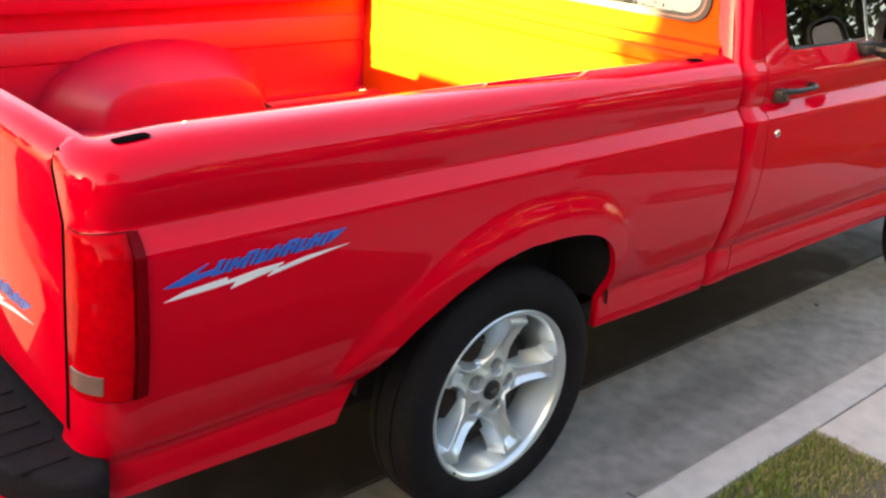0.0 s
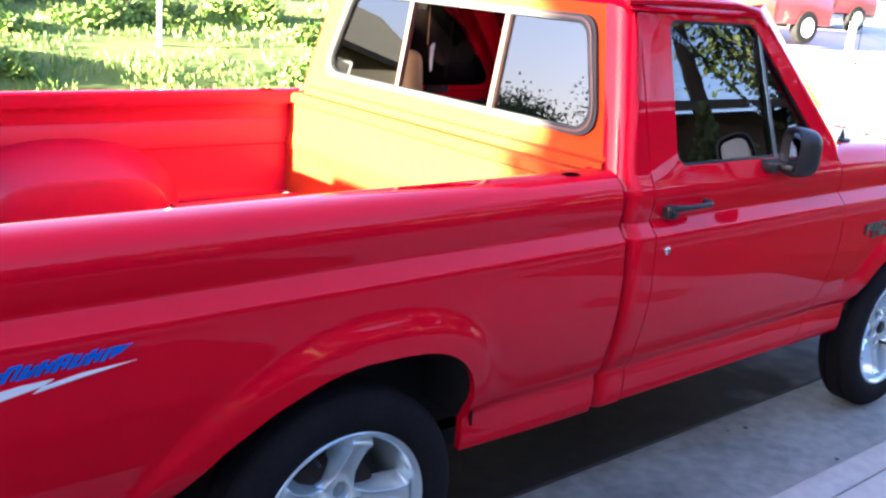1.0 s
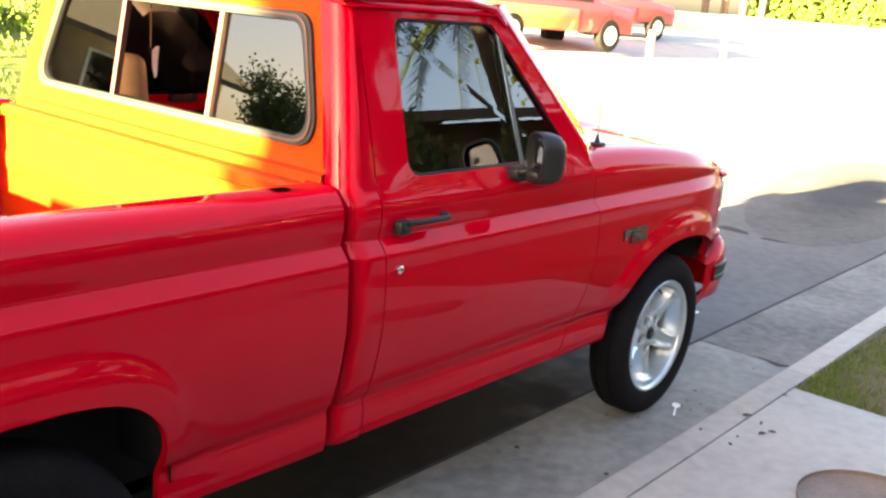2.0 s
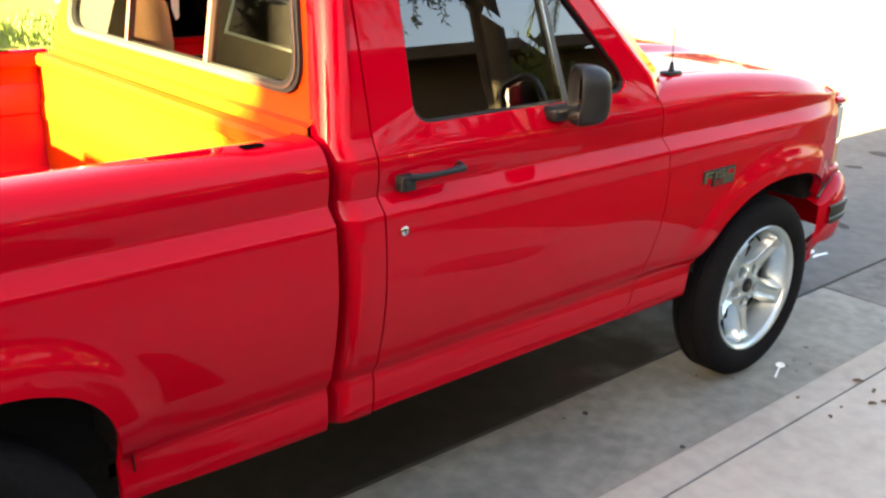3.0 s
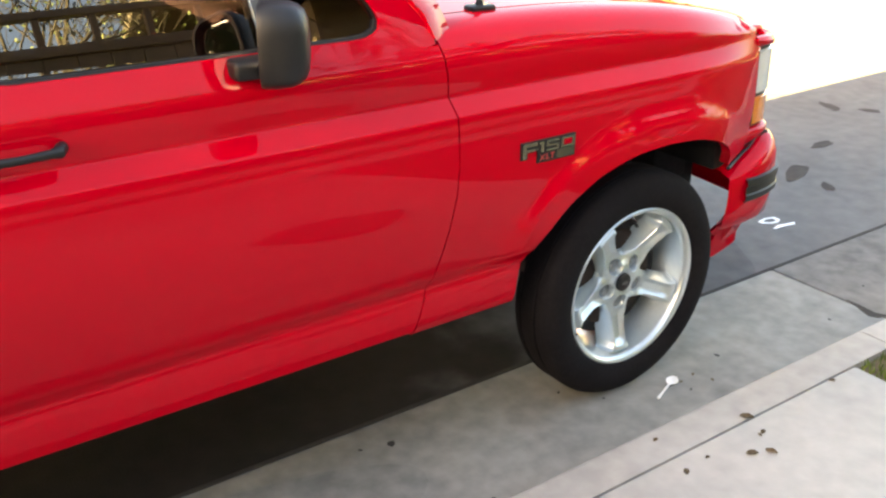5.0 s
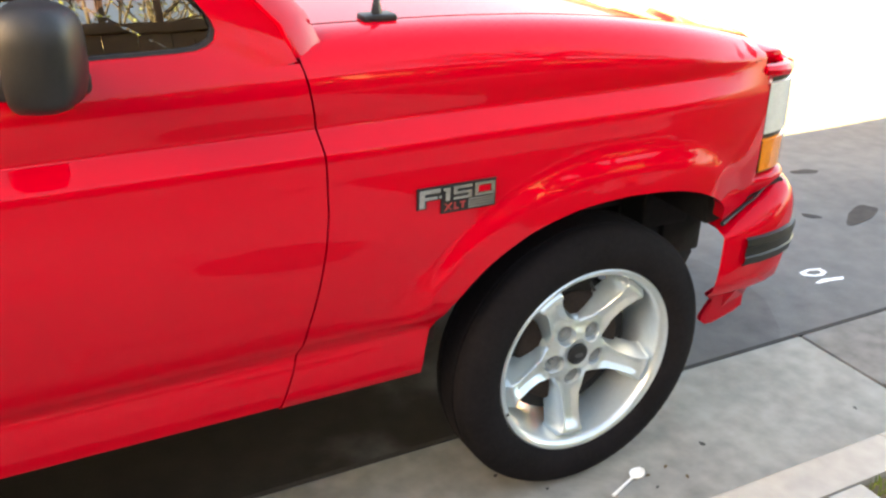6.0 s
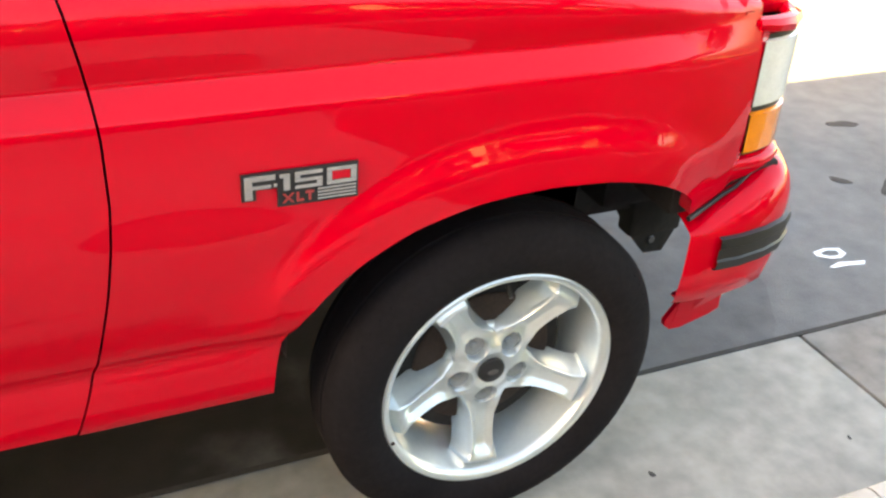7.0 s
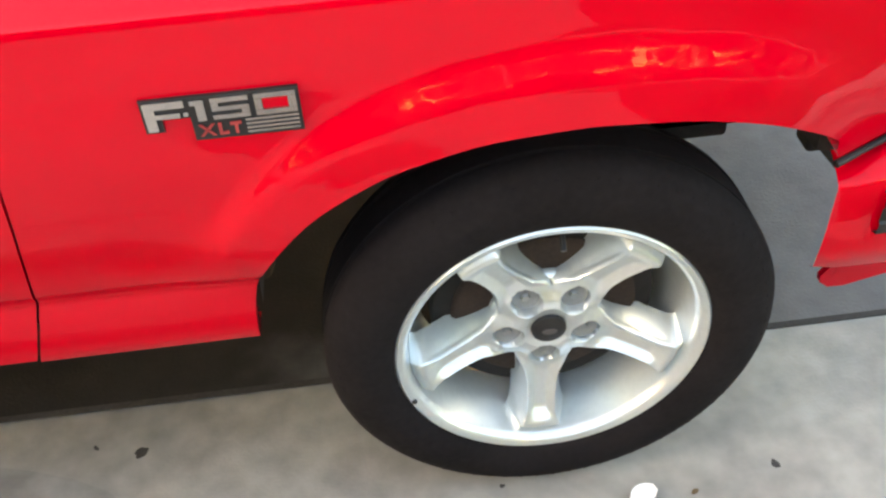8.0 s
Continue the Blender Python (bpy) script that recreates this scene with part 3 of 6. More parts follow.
def hood():
    xs = list(np.linspace(2.27, 3.62, 30))
    ys = sorted(set([round(v, 4) for v in list(np.linspace(-0.812, 0.812, 28)) + [-0.52, -0.50, -0.48, -0.46, -0.44, 0.44, 0.46, 0.48, 0.5, 0.52]]))
    V, n = [], len(ys)
    for x in xs:
        for y in ys:
            lim = 0.812 - 0.36 * max(0, x - 3.05) ** 2
            V.append((x - 0.05 * (y / 0.8) ** 2 * sstep(3.3, 3.62, x) + 0.10 * (1 - (y / 0.81) ** 2) * sstep(2.5, 2.27, x) * -0.6, y * lim / 0.812, hood_z(x, y)))
    F = [(i * n + j, i * n + j + 1, (i + 1) * n + j + 1, (i + 1) * n + j) for i in range(len(xs) - 1) for j in range(n - 1)]
    b = len(V)
    edge = [j for j in range(n)] + [i * n + n - 1 for i in range(1, len(xs))] + [(len(xs) - 1) * n + j for j in range(n - 2, -1, -1)] + [i * n for i in range(len(xs) - 2, 0, -1)]
    for i in edge:
        x, y, z = V[i]
        V.append((x, y * 0.998, z - 0.03))
    m = len(edge)
    F += [(edge[k], edge[(k + 1) % m], b + (k + 1) % m, b + k) for k in range(m)]
    mesh("hood", V, F, RED, truck, "red hood with a raised centre", sharp=35)
    # scuttle and wiper tray below the windscreen
    V = [(2.36, -0.80, 1.215), (2.36, 0.80, 1.215), (2.17, 0.80, 1.235), (2.17, -0.80, 1.235), (2.36, -0.80, 1.15), (2.36, 0.80, 1.15), (2.17, 0.80, 1.15), (2.17, -0.80, 1.15)]
    mesh("cowl", V, [(0, 1, 2, 3), (7, 6, 5, 4), (0, 4, 5, 1), (2, 6, 7, 3), (1, 5, 6, 2), (3, 7, 4, 0)], BLACK, truck, "black cowl tray", smooth=False)
    for y0, y1 in ((-0.55, -0.02), (0.05, 0.58)):
        mesh("wiper", *tube([(2.25, y0, 1.262), (2.20, (y0 + y1) / 2, 1.285), (2.17, y1, 1.30)], [0.006, 0.005, 0.004], 6), BLACK, truck, "black wiper arm")


def cab_shell():
    # back wall with its window
    hole = rounded([(-0.762, 1.303), (-0.652, 1.630), (0.612, 1.630), (0.720, 1.303)], 0.07)
    ys = list(np.linspace(-0.86, 0.86, 2))
    # plain lower sheet in strips with two pressed ledges
    zs = [0.55, 0.8, 1.0, 1.15, 1.188, 1.196, 1.232, 1.24, 1.262]
    off = [0, 0, 0, 0, 0, -0.016, -0.016, -0.002, 0.0]
    V = [(CAB_R + 0.001 + max(0, z - 1.2) * 0.17 + o, y, z) for z, o in zip(zs, off) for y in (-0.835 if z < 1.23 else -0.82, 0.835 if z < 1.23 else 0.82)]
    F = [(2 * i, 2 * i + 1, 2 * i + 3, 2 * i + 2) for i in range(len(zs) - 1)]
    back = mesh("cab_back", V, F, RED_SUNLIT, truck, "red rear wall of the cab", sharp=25)
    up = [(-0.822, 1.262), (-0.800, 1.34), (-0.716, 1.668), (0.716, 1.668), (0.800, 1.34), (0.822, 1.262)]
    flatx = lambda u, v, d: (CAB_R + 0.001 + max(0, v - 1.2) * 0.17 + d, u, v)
    ring("window_surround", up, hole, 1, flatx, RED_SUNLIT, back, n=160, depth=0.02)
    big = [(u * 1.022, 1.46 + (v - 1.46) * 1.06) for u, v in hole]
    small = [(u * 0.975, 1.46 + (v - 1.46) * 0.92) for u, v in hole]
    ring("window_seal", big, small, 1, lambda u, v, d: (CAB_R - 0.010 + max(0, v - 1.2) * 0.17 + d, u, v), SEAL, back, n=160, depth=0.02, label="black rubber seal")
    ring("window_trim", [(u * 1.004, 1.46 + (v - 1.46) * 1.012) for u, v in hole], [(u * 0.992, 1.46 + (v - 1.46) * 0.975) for u, v in hole], 1, lambda u, v, d: (CAB_R - 0.0135 + max(0, v - 1.2) * 0.17 + d, u, v), RED_REFLECT_TRIM, back, n=160, depth=0.01, label="bright metal window trim")
    # left, middle and right panes: the middle one is slid open behind the left one
    px = lambda o: (lambda u, v, d: (CAB_R + 0.006 + o + max(0, v - 1.2) * 0.17 + d, u, v))
    pane("slider_pane", [(0.226, 1.30), (0.722, 1.30), (0.612, 1.635), (0.226, 1.635)], px(0), TINT, back, "dark tinted fixed rear pane")
    pane("slider_pane", [(-0.765, 1.30), (-0.288, 1.30), (-0.288, 1.635), (-0.652, 1.635)], px(0), TINT, back, "dark tinted fixed rear pane")
    for u in (-0.288, 0.226):
        V, F = plate([(u - 0.010, 1.312), (u + 0.010, 1.312), (u + 0.010, 1.625), (u - 0.010, 1.625)], px(-0.014), 0.022)
        mesh("slider_bar", V, F, RED_REFLECT_TRIM, back, "bright upright of the sliding window", smooth=False)
    # roof
    xs, V = list(np.linspace(0, 1, 16)), []
    ys = [-1.03, -1.0, -0.97, -0.92] + list(np.linspace(-0.85, 0.85, 15)) + [0.92, 0.97, 1.0, 1.03]
    for t in xs:
        x = 1.060 + (1.775 - 1.060) * t
        for u in ys:
            w = min(1, abs(u))
            z = 1.672 + 0.085 * (1 - w ** 6) * (0.35 + 0.65 * (1 - (2 * abs(t - 0.5)) ** 4)) + 0.02 * (1 - w * w)
            if abs(u) > 1:
                z = 1.660
            V.append((x - 0.02 * (1 - abs(u)) * (1 - t) + 0.06 * (1 - u * u) * t, 0.772 * u, z))
    n = len(ys)
    F = [(i * n + j, i * n + j + 1, (i + 1) * n + j + 1, (i + 1) * n + j) for i in range(15) for j in range(n - 1)]
    b = len(V)
    V += [(1.0656, 0.772 * max(-1, min(1, u)) * 0.93, 1.664) for u in ys]
    F += [(j, j + 1, b + j + 1, b + j) for j in range(n - 1)]
    roof = mesh("roof", V, F, RED, truck, "red cab roof", sharp=60)
    for s in (-1, 1):
        mesh("drip_rail", *tube([(1.05, s * 0.782, 1.675), (1.30, s * 0.787, 1.683), (1.60, s * 0.787, 1.684), (1.74, s * 0.785, 1.672), (1.80, s * 0.79, 1.64)], 0.009, 6), RED, roof)
        # windscreen pillar
        a, b = [(2.232, 0.915, 1.20), (2.205, 0.905, 1.262), (1.765, 0.778, 1.678)], [(2.31, 0.83, 1.20), (2.28, 0.82, 1.262), (1.835, 0.70, 1.685)]
        V = [(x, s * y, z) for x, y, z in a] + [(x, s * y, z) for x, y, z in b] + [(x - 0.03, s * (y - 0.06), z - 0.02) for x, y, z in a]
        V += [(0.5 * (p[0] + q[0]) + 0.02, s * (0.5 * (p[1] + q[1]) + 0.018), 0.5 * (p[2] + q[2]) + 0.012) for p, q in zip(a, b)]
        F = [(0, 1, 10, 9), (1, 2, 11, 10), (9, 10, 4, 3), (10, 11, 5, 4), (0, 6, 7, 1), (1, 7, 8, 2)]
        mesh("windscreen_pillar", V, F, RED, truck, sharp=60)
    W = [(-0.80, 0.0), (0.80, 0.0), (0.70, 1.0), (-0.70, 1.0)]
    pane("windscreen", W, lambda u, v, d: (2.30 - 0.475 * v + d, u, 1.235 + 0.445 * v + d), CLEARG, truck, "sloping windscreen")


def cabin():
    # bench seat with head restraints, floor, dash and wheel
    part("cabin_floor", rbox(1.06, 2.25, -0.86, 0.86, 0.50, 0.58, 0.02), DARKIN, truck, "dark carpeted cabin floor")
    part("seat_base", rbox(1.22, 1.72, -0.72, 0.72, 0.58, 0.86, 0.06, 4), TAN, truck, "tan cloth bench seat")
    part("seat_back", move(rbox(-0.09, 0.09, -0.72, 0.72, 0.0, 0.56, 0.06, 4), pose(1.26, 0, 0.70, 0, -10, 0)), TAN, truck, "tan cloth bench backrest")
    for y in (-0.42, 0.42):
        part("head_restraint", move(rbox(-0.05, 0.05, -0.12, 0.12, 0.0, 0.20, 0.045, 4), pose(1.17, y, 1.235, 0, -6, 0)), TAN, truck, "tan cloth head restraint")
    part("dashboard", rbox(1.98, 2.26, -0.80, 0.80, 0.86, 1.19, 0.05, 4), DARKIN, truck, "dark dashboard")
    V, F = lathe([(0.185 + 0.013 * math.cos(a), 0.013 * math.sin(a)) for a in np.linspace(0, 2 * math.pi, 9)], 28)
    mesh("steering_wheel", [tuple(pose(1.86, 0.40, 1.10, 0, 0, 90) @ pose(0, 0, 0, -25, 0, 0) @ Vector(v)) for v in V], F, DARKIN, truck, "dark steering wheel")
    # white paper tag on a cord behind the open rear pane
    V, F = tube([(1.20, 0.30, 1.66), (1.20, 0.30, 1.46)], 0.0015, 5)
    tag = mesh("tag_cord", V, F, TAN, truck, "thin cord of a hanging tag")
    V, F = plate([(0.30, 1.465), (0.275, 1.468), (0.235, 1.455), (0.238, 1.40), (0.262, 1.362), (0.280, 1.37), (0.285, 1.42)], lambda u, v, d: (1.20 + d - 0.80 * (0.27 - u), 0.27 - 0.55 * (0.27 - u), v), 0.003)
    mesh("hanging_tag", V, F, PLASTIC, tag, "crumpled white paper tag", smooth=False)
    # pink ribbon hanging in the cab
    V, F = tube([(1.776, -0.255, 1.66), (1.776, -0.255, 1.485)], 0.0015, 5)
    cord = mesh("ribbon_cord", V, F, DARKIN, truck, "thin cord of a hanging ribbon")
    V, F = tube([(1.776, -0.255, 1.49), (1.777, -0.256, 1.46), (1.777, -0.255, 1.41), (1.778, -0.254, 1.36), (1.778, -0.255, 1.325)], [0.005, 0.010, 0.010, 0.010, 0.008], 8)
    mesh("hanging_ribbon", V, F, PINK, cord, "folded pink ribbon")
    part("inside_mirror", move(rbox(-0.012, 0.012, -0.12, 0.12, -0.03, 0.03, 0.01), pose(1.93, 0.0, 1.545)), DARKIN, truck, "inside mirror")
    part("inside_mirror_glass", move(rbox(-0.002, 0.002, -0.112, 0.112, -0.025, 0.025, 0.001), pose(1.916, 0.0, 1.545, 0, 0, 12)), CHROME, truck, "glass of the inside mirror")


def bed_inside():
    # floor with ribs
    V, F, ys = [], [], []
    for i in range(13):
        y = -0.82 + i * 0.1367
        ys += [(y - 0.05, 0.758), (y - 0.035, 0.772), (y + 0.035, 0.772), (y + 0.05, 0.758)]
    ys = [p for p in ys if abs(p[0]) < 0.84]
    V = [(x, y, z) for x in (-1.03, 0.93) for y, z in ys] + [(x, y, 0.70) for x in (-1.03, 0.93) for y, z in ys]
    n = len(ys)
    F = [(j, j + 1, n + j + 1, n + j) for j in range(n - 1)]
    mesh("bed_floor", V[:2 * n], F, RED_BED, truck, "ribbed red bed floor", sharp=20)
    for s in (-1, 1):
        w = 0.045 if s > 0 else 0.0   # the far inner wall stands further out
        prof = [(0.799, 1.212), (0.799, 1.165), (0.803, 1.158), (0.838, 1.152), (0.842, 1.14), (0.846, 1.09), (0.840, 1.082), (0.840, 0.98), (0.848, 0.972), (0.848, 0.80), (0.840, 0.765), (0.815, 0.756)]
        xs = [-1.04, -0.6, 0, 0.5, 0.955]
        V = [(x, s * (y + w), z) for x in xs for y, z in prof]
        k = len(prof)
        mesh("bed_inner_wall", V, [(i * k + j, i * k + j + 1, (i + 1) * k + j + 1, (i + 1) * k + j) for i in range(len(xs) - 1) for j in range(k - 1)], RED_BED, truck, "red inner bed wall", sharp=40)
        # wheel house: an arched back against the wall, a flat sloping inner face
        V, N = [], 32
        back_y, face_y = 0.848 + w, 0.655 + 0.4 * w
        for y, x0, x1, top, n in ((back_y, -0.50, 0.37, 1.040, 2.2), (back_y - 0.03, -0.49, 0.36, 1.032, 2.4), (back_y - 0.06, -0.47, 0.34, 1.012, 2.6), (face_y + 0.022, -0.36, 0.25, 0.935, 3.6),
                                  (face_y + 0.006, -0.345, 0.24, 0.922, 4.0), (face_y, -0.335, 0.235, 0.905, 4.2), (face_y - 0.004, -0.315, 0.225, 0.82, 4.4)):
            for i in range(N + 1):
                a = math.pi * i / N
                c = math.cos(a)
                x = (x0 + x1) / 2 + (x1 - x0) / 2 * math.copysign(abs(c) ** (2 / n), c)
                h = math.sin(a) ** (2 / n)
                V.append((x + 0.05 * (1 - h) * math.copysign(1, c), s * y, 0.757 + (top - 0.757) * h))
        M = len(V) // (N + 1)
        F = [(j * (N + 1) + i, j * (N + 1) + i + 1, (j + 1) * (N + 1) + i + 1, (j + 1) * (N + 1) + i) for j in range(M - 1) for i in range(N)]
        F.append(tuple((M - 1) * (N + 1) + i for i in range(N + 1)))
        mesh("wheel_house", V, F, RED_BED, truck, "rounded red wheel house in the bed", sharp=28)
        for x in (-0.975, 0.80):
            # flat black patch paints the shade of an uncut pocket hole
            V, F = plate(rounded([(x - 0.029, 0.838), (x + 0.029, 0.838), (x + 0.029, 0.872), (x - 0.029, 0.872)], 0.012, 3), lambda u, v, d: (u, s * v, 1.2195 + d), 0.001)
            mesh("stake_pocket", V, F, HOLE_SHADE, truck, "flat black patch painting the shaded stake pocket in the bed rail", smooth=False)
    # front bulkhead with a rolled top lip
    prof = [(0.935, 0.757), (0.935, 0.95), (0.930, 0.958), (0.930, 1.02), (0.935, 1.028), (0.935, 1.155), (0.918, 1.165), (0.916, 1.195), (0.924, 1.205), (0.958, 1.207), (0.960, 1.19), (0.960, 0.60)]
    k = len(prof)
    V = [(x, y, z) for y in (-0.852, -0.4, 0, 0.4, 0.897) for x, z in prof]
    mesh("bed_bulkhead", V, [(i * k + j, i * k + j + 1, (i + 1) * k + j + 1, (i + 1) * k + j) for i in range(4) for j in range(k - 1)], RED_SUNLIT, truck, "red front wall of the bed", sharp=40)


def tailgate():
    prof = [(-1.085, 0.625), (-1.150, 0.625), (-1.153, 0.63), (-1.153, 0.672), (-1.152, 0.700), (-1.152, 0.85), (-1.152, 1.06), (-1.152, 1.10),
            (-1.151, 1.165), (-1.147, 1.185), (-1.137, 1.203), (-1.120, 1.214), (-1.10, 1.217), (-1.085, 1.217), (-1.082, 1.212), (-1.082, 0.78)]
    k, cols = len(prof), [(-1, 0.0), (-1, 0.007), (-0.5, 0), (0, 0), (0.5, 0), (1, 0.007), (1, 0.0)]
    edge = lambda z: interp(z, [1.06, 1.16], [0.824, 0.792])
    V = [(x + 0.06 + (0.006 if abs(f) == 1 and not r else 0), f * (edge(z) - r), z) for f, r in cols for x, z in prof]
    F = [(i * k + j, i * k + j + 1, (i + 1) * k + j + 1, (i + 1) * k + j) for i in range(len(cols) - 1) for j in range(k - 1)]
    t = mesh("tailgate", V, F, RED, truck, "closed red tailgate", sharp=50)
    for sg in (-1, 1):
        # near-flush black strip paints the shade in the tailgate gap
        V = [(x + 0.0615, sg * (edge(z) + o), z - 0.0005) for x, z in prof[1:14] for o in (-0.002, 0.013)]
        mesh("gap_filler", V, [(2 * i, 2 * i + 1, 2 * i + 3, 2 * i + 2) for i in range(12)], HOLE_SHADE, t, "black strip painting the shaded gap beside the tailgate")
    decal(t, lambda u, v, d: (-1.0925 - d, -0.262 - u, 0.760 + v))
    return t


def decal(parent, place):
    """Slanted blue strokes over a white lightning bolt."""
    top = [(0.0, 0.0), (0.035, 0.013), (0.115, 0.021), (0.115, 0.014), (0.185, 0.022), (0.245, 0.024), (0.225, 0.013), (0.30, 0.025), (0.41, 0.031), (0.30, 0.016), (0.205, 0.001), (0.222, 0.013), (0.12, -0.006), (0.135, 0.008), (0.055, 0.003)]
    V, F = plate(top, lambda u, v, d: place(u, v, d), 0.0012)
    mesh("bolt_decal", V, F, WHITE, parent, "white lightning-bolt decal", smooth=False)
    strokes = [[(0.0, 0.028), (0.078, 0.060), (0.050, 0.040), (0.100, 0.047), (0.092, 0.037), (0.03, 0.025)]]
    tall = (0.031, 0.027, 0.032, 0.028, 0.030, 0.032, 0.028, 0.031, 0.027)
    for i, h in enumerate(tall):
        u, b = 0.080 + 0.0315 * i, 0.030 + 0.0013 * i
        strokes.append([(u, b), (u + 0.011, b + 0.001), (u + 0.032, b + h), (u + 0.019, b + h * 0.96)])
        strokes.append([(u + 0.020, b + 0.003), (u + 0.029, b + 0.005), (u + 0.046, b + h * 0.9), (u + 0.036, b + h * 0.86)])
        k = (0.05, 0.42, 0.78)[i % 3]
        strokes.append([(u + 0.006 + 0.02 * k, b + h * k), (u + 0.026 + 0.02 * k, b + h * (k + 0.04)), (u + 0.030 + 0.02 * k, b + h * (k + 0.26)), (u + 0.009 + 0.02 * k, b + h * (k + 0.22))])
        if i % 2:
            strokes.append([(u + 0.010, b + h * 0.36), (u + 0.034, b + h * 0.42), (u + 0.037, b + h * 0.60), (u + 0.013, b + h * 0.55)])
    strokes.append([(0.355, 0.052), (0.372, 0.050), (0.402, 0.069), (0.368, 0.066)])
    for i, o in enumerate(strokes):
        V, F = plate(o, lambda u, v, d: place(u, v, d), 0.0012 + 0.00012 * (i % 4))
        mesh("stroke_decal", V, F, BLUE, parent, "slanted blue stroke of the decal", smooth=False)


def tail_light(s):
    def strip(name, a0, a1, z0, z1, off, material, parent, label="", zr=0.0):
        cols = []
        for a in np.linspace(a0, a1, 22):   # distance along the wrap: 0 at the rear plane edge
            if a < 0.075:
                cols.append((REAR, 0.80 + a, (-1, 0)))
            elif a < 0.075 + 0.1414:
                q = (a - 0.075) / 0.09
                cols.append((REAR + 0.09 - 0.09 * math.cos(q), 0.873 + 0.09 * math.sin(q), (-math.cos(q), math.sin(q))))
            else:
                cols.append((REAR + 0.09 + (a - 0.2164), 0.963, (0, 1)))
        zs = [z0, z0 + 0.006, z0 + 0.02] + list(np.linspace(z0 + 0.04, z1 - 0.04, 8)) + [z1 - 0.02, z1 - 0.006, z1]
        V = []
        for ci, (x, y, nv) in enumerate(cols):
            for z in zs:
                o = off * (1 if 0 < ci < len(cols) - 1 and z0 < z < z1 else -0.6)
                V.append((x + nv[0] * o, s * (y + nv[1] * o + (side_y(-0.9, z) - 0.963) * nv[1]), z))
        n = len(zs)
        return mesh(name, V, [(i * n + j, i * n + j + 1, (i + 1) * n + j + 1, (i + 1) * n + j) for i in range(len(cols) - 1) for j in range(n - 1)], material, parent, label, sharp=50)
    g = strip("tail_light", 0.042, 0.218, 0.728, 1.063, 0.001, TAIL_DK, truck, "tall red tail light with a clear reversing lens")
    strip("lens", 0.044, 0.200, 0.728, 1.062, 0.006, TAIL, g)
    strip("lens_edge", 0.198, 0.216, 0.730, 1.060, 0.0062, TAIL_DK, g, "dark smoked lens edge")
    strip("reverse_lens", 0.060, 0.150, 0.742, 0.792, 0.0085, REV, g, "cloudy clear reversing lens")


def bumpers():
    # rear step bumper: black ribbed pad with a rounded end
    out = []
    for i in range(21):
        t = i / 20
        out.append((-1.13 - 0.13 * (1 - abs(2 * t - 1) ** 6) - 0.02, -0.935 + 1.87 * t))
    outline = [(-1.045, -0.91)] + [(-1.06, -0.945), (-1.10, -0.96)] + out + [(-1.10, 0.96), (-1.06, 0.945), (-1.045, 0.91)]
    V, F = plate(outline, lambda u, v, d: (u, v, 0.505 + d), 0.085)
    bm = bmesh.new()
    me = bpy.data.meshes.new("t")
    me.from_pydata(V, [], F)
    bm.from_mesh(me)
    bmesh.ops.recalc_face_normals(bm, faces=bm.faces)
    bmesh.ops.bevel(bm, geom=[e for e in bm.edges if e.calc_face_angle(0) > 0.9], offset=0.02, segments=4, profile=0.5, affect='EDGES')
    rb = part("rear_bumper", bm, RUBBER, truck, "black plastic step bumper with a ribbed pad")
    for i in range(24):
        y = -0.86 + 0.075 * i
        part("pad_rib", rbox(-1.215, -1.105, y - 0.011, y + 0.011, 0.588, 0.594, 0.003, 1), RUBBER, rb)
    part("bumper_valance", rbox(-1.24, -1.12, -0.93, 0.93, 0.40, 0.52, 0.03), RED, rb, "red lower face of the rear bumper")
    # front bumper: cross-section swept round the corners
    def spine(s):
        pts = []
        for i in range(41):
            t = i / 40
            y = -0.80 + 1.60 * t
            pts.append((3.73 + 0.055 * (1 - (abs(y) / 0.80) ** 2.5), y))
        return pts
    wrap = [(3.382, -0.924), (3.415, -0.931), (3.45, -0.932), (3.51, -0.932), (3.58, -0.922), (3.64, -0.903), (3.68, -0.876), (3.705, -0.842)]
    line = wrap + spine(1) + [(x, -y) for x, y in reversed(wrap)]
    sec = [(0, 0.690, 0.13), (0, 0.693, 0.085), (0, 0.690, 0.055), (0, 0.681, 0.030), (0, 0.667, 0.013), (0, 0.648, 0.003), (0, 0.63, 0.0), (0, 0.60, 0.0), (0, 0.54, 0.0), (0, 0.50, 0.004), (0, 0.455, 0.012), (0, 0.44, 0.03)]
    C = []
    for i, (x, y) in enumerate(line):
        a, b = Vector(line[max(0, i - 1)]), Vector(line[min(len(line) - 1, i + 1)])
        d = (b - a).normalized()
        nrm = Vector((d.y, -d.x))
        C.append((x, y, nrm))
    def sweep(sec, i0, i1, grow=0.0, top=None):
        V, F, k = [], [], len(sec)
        for x, y, nr in C[i0:i1]:
            f = interp(x, [3.382, 3.47, 3.55, 3.65], [-0.053, -0.018, 0.012, 0.045])
            for _, z, inn in sec:
                zz = z + (f * sstep(0.61, 0.70, z) if top else 0)
                V.append((x - nr.x * (inn - grow), y - nr.y * (inn - grow), zz))
        n = (i1 - i0)
        F = [(i * k + j, i * k + j + 1, (i + 1) * k + j + 1, (i + 1) * k + j) for i in range(n - 1) for j in range(k - 1)]
        return V, F
    V, F = sweep(sec, 0, len(C), top=True)
    fb = mesh("front_bumper", V, F, RED, truck, "body-coloured red front bumper", sharp=50)
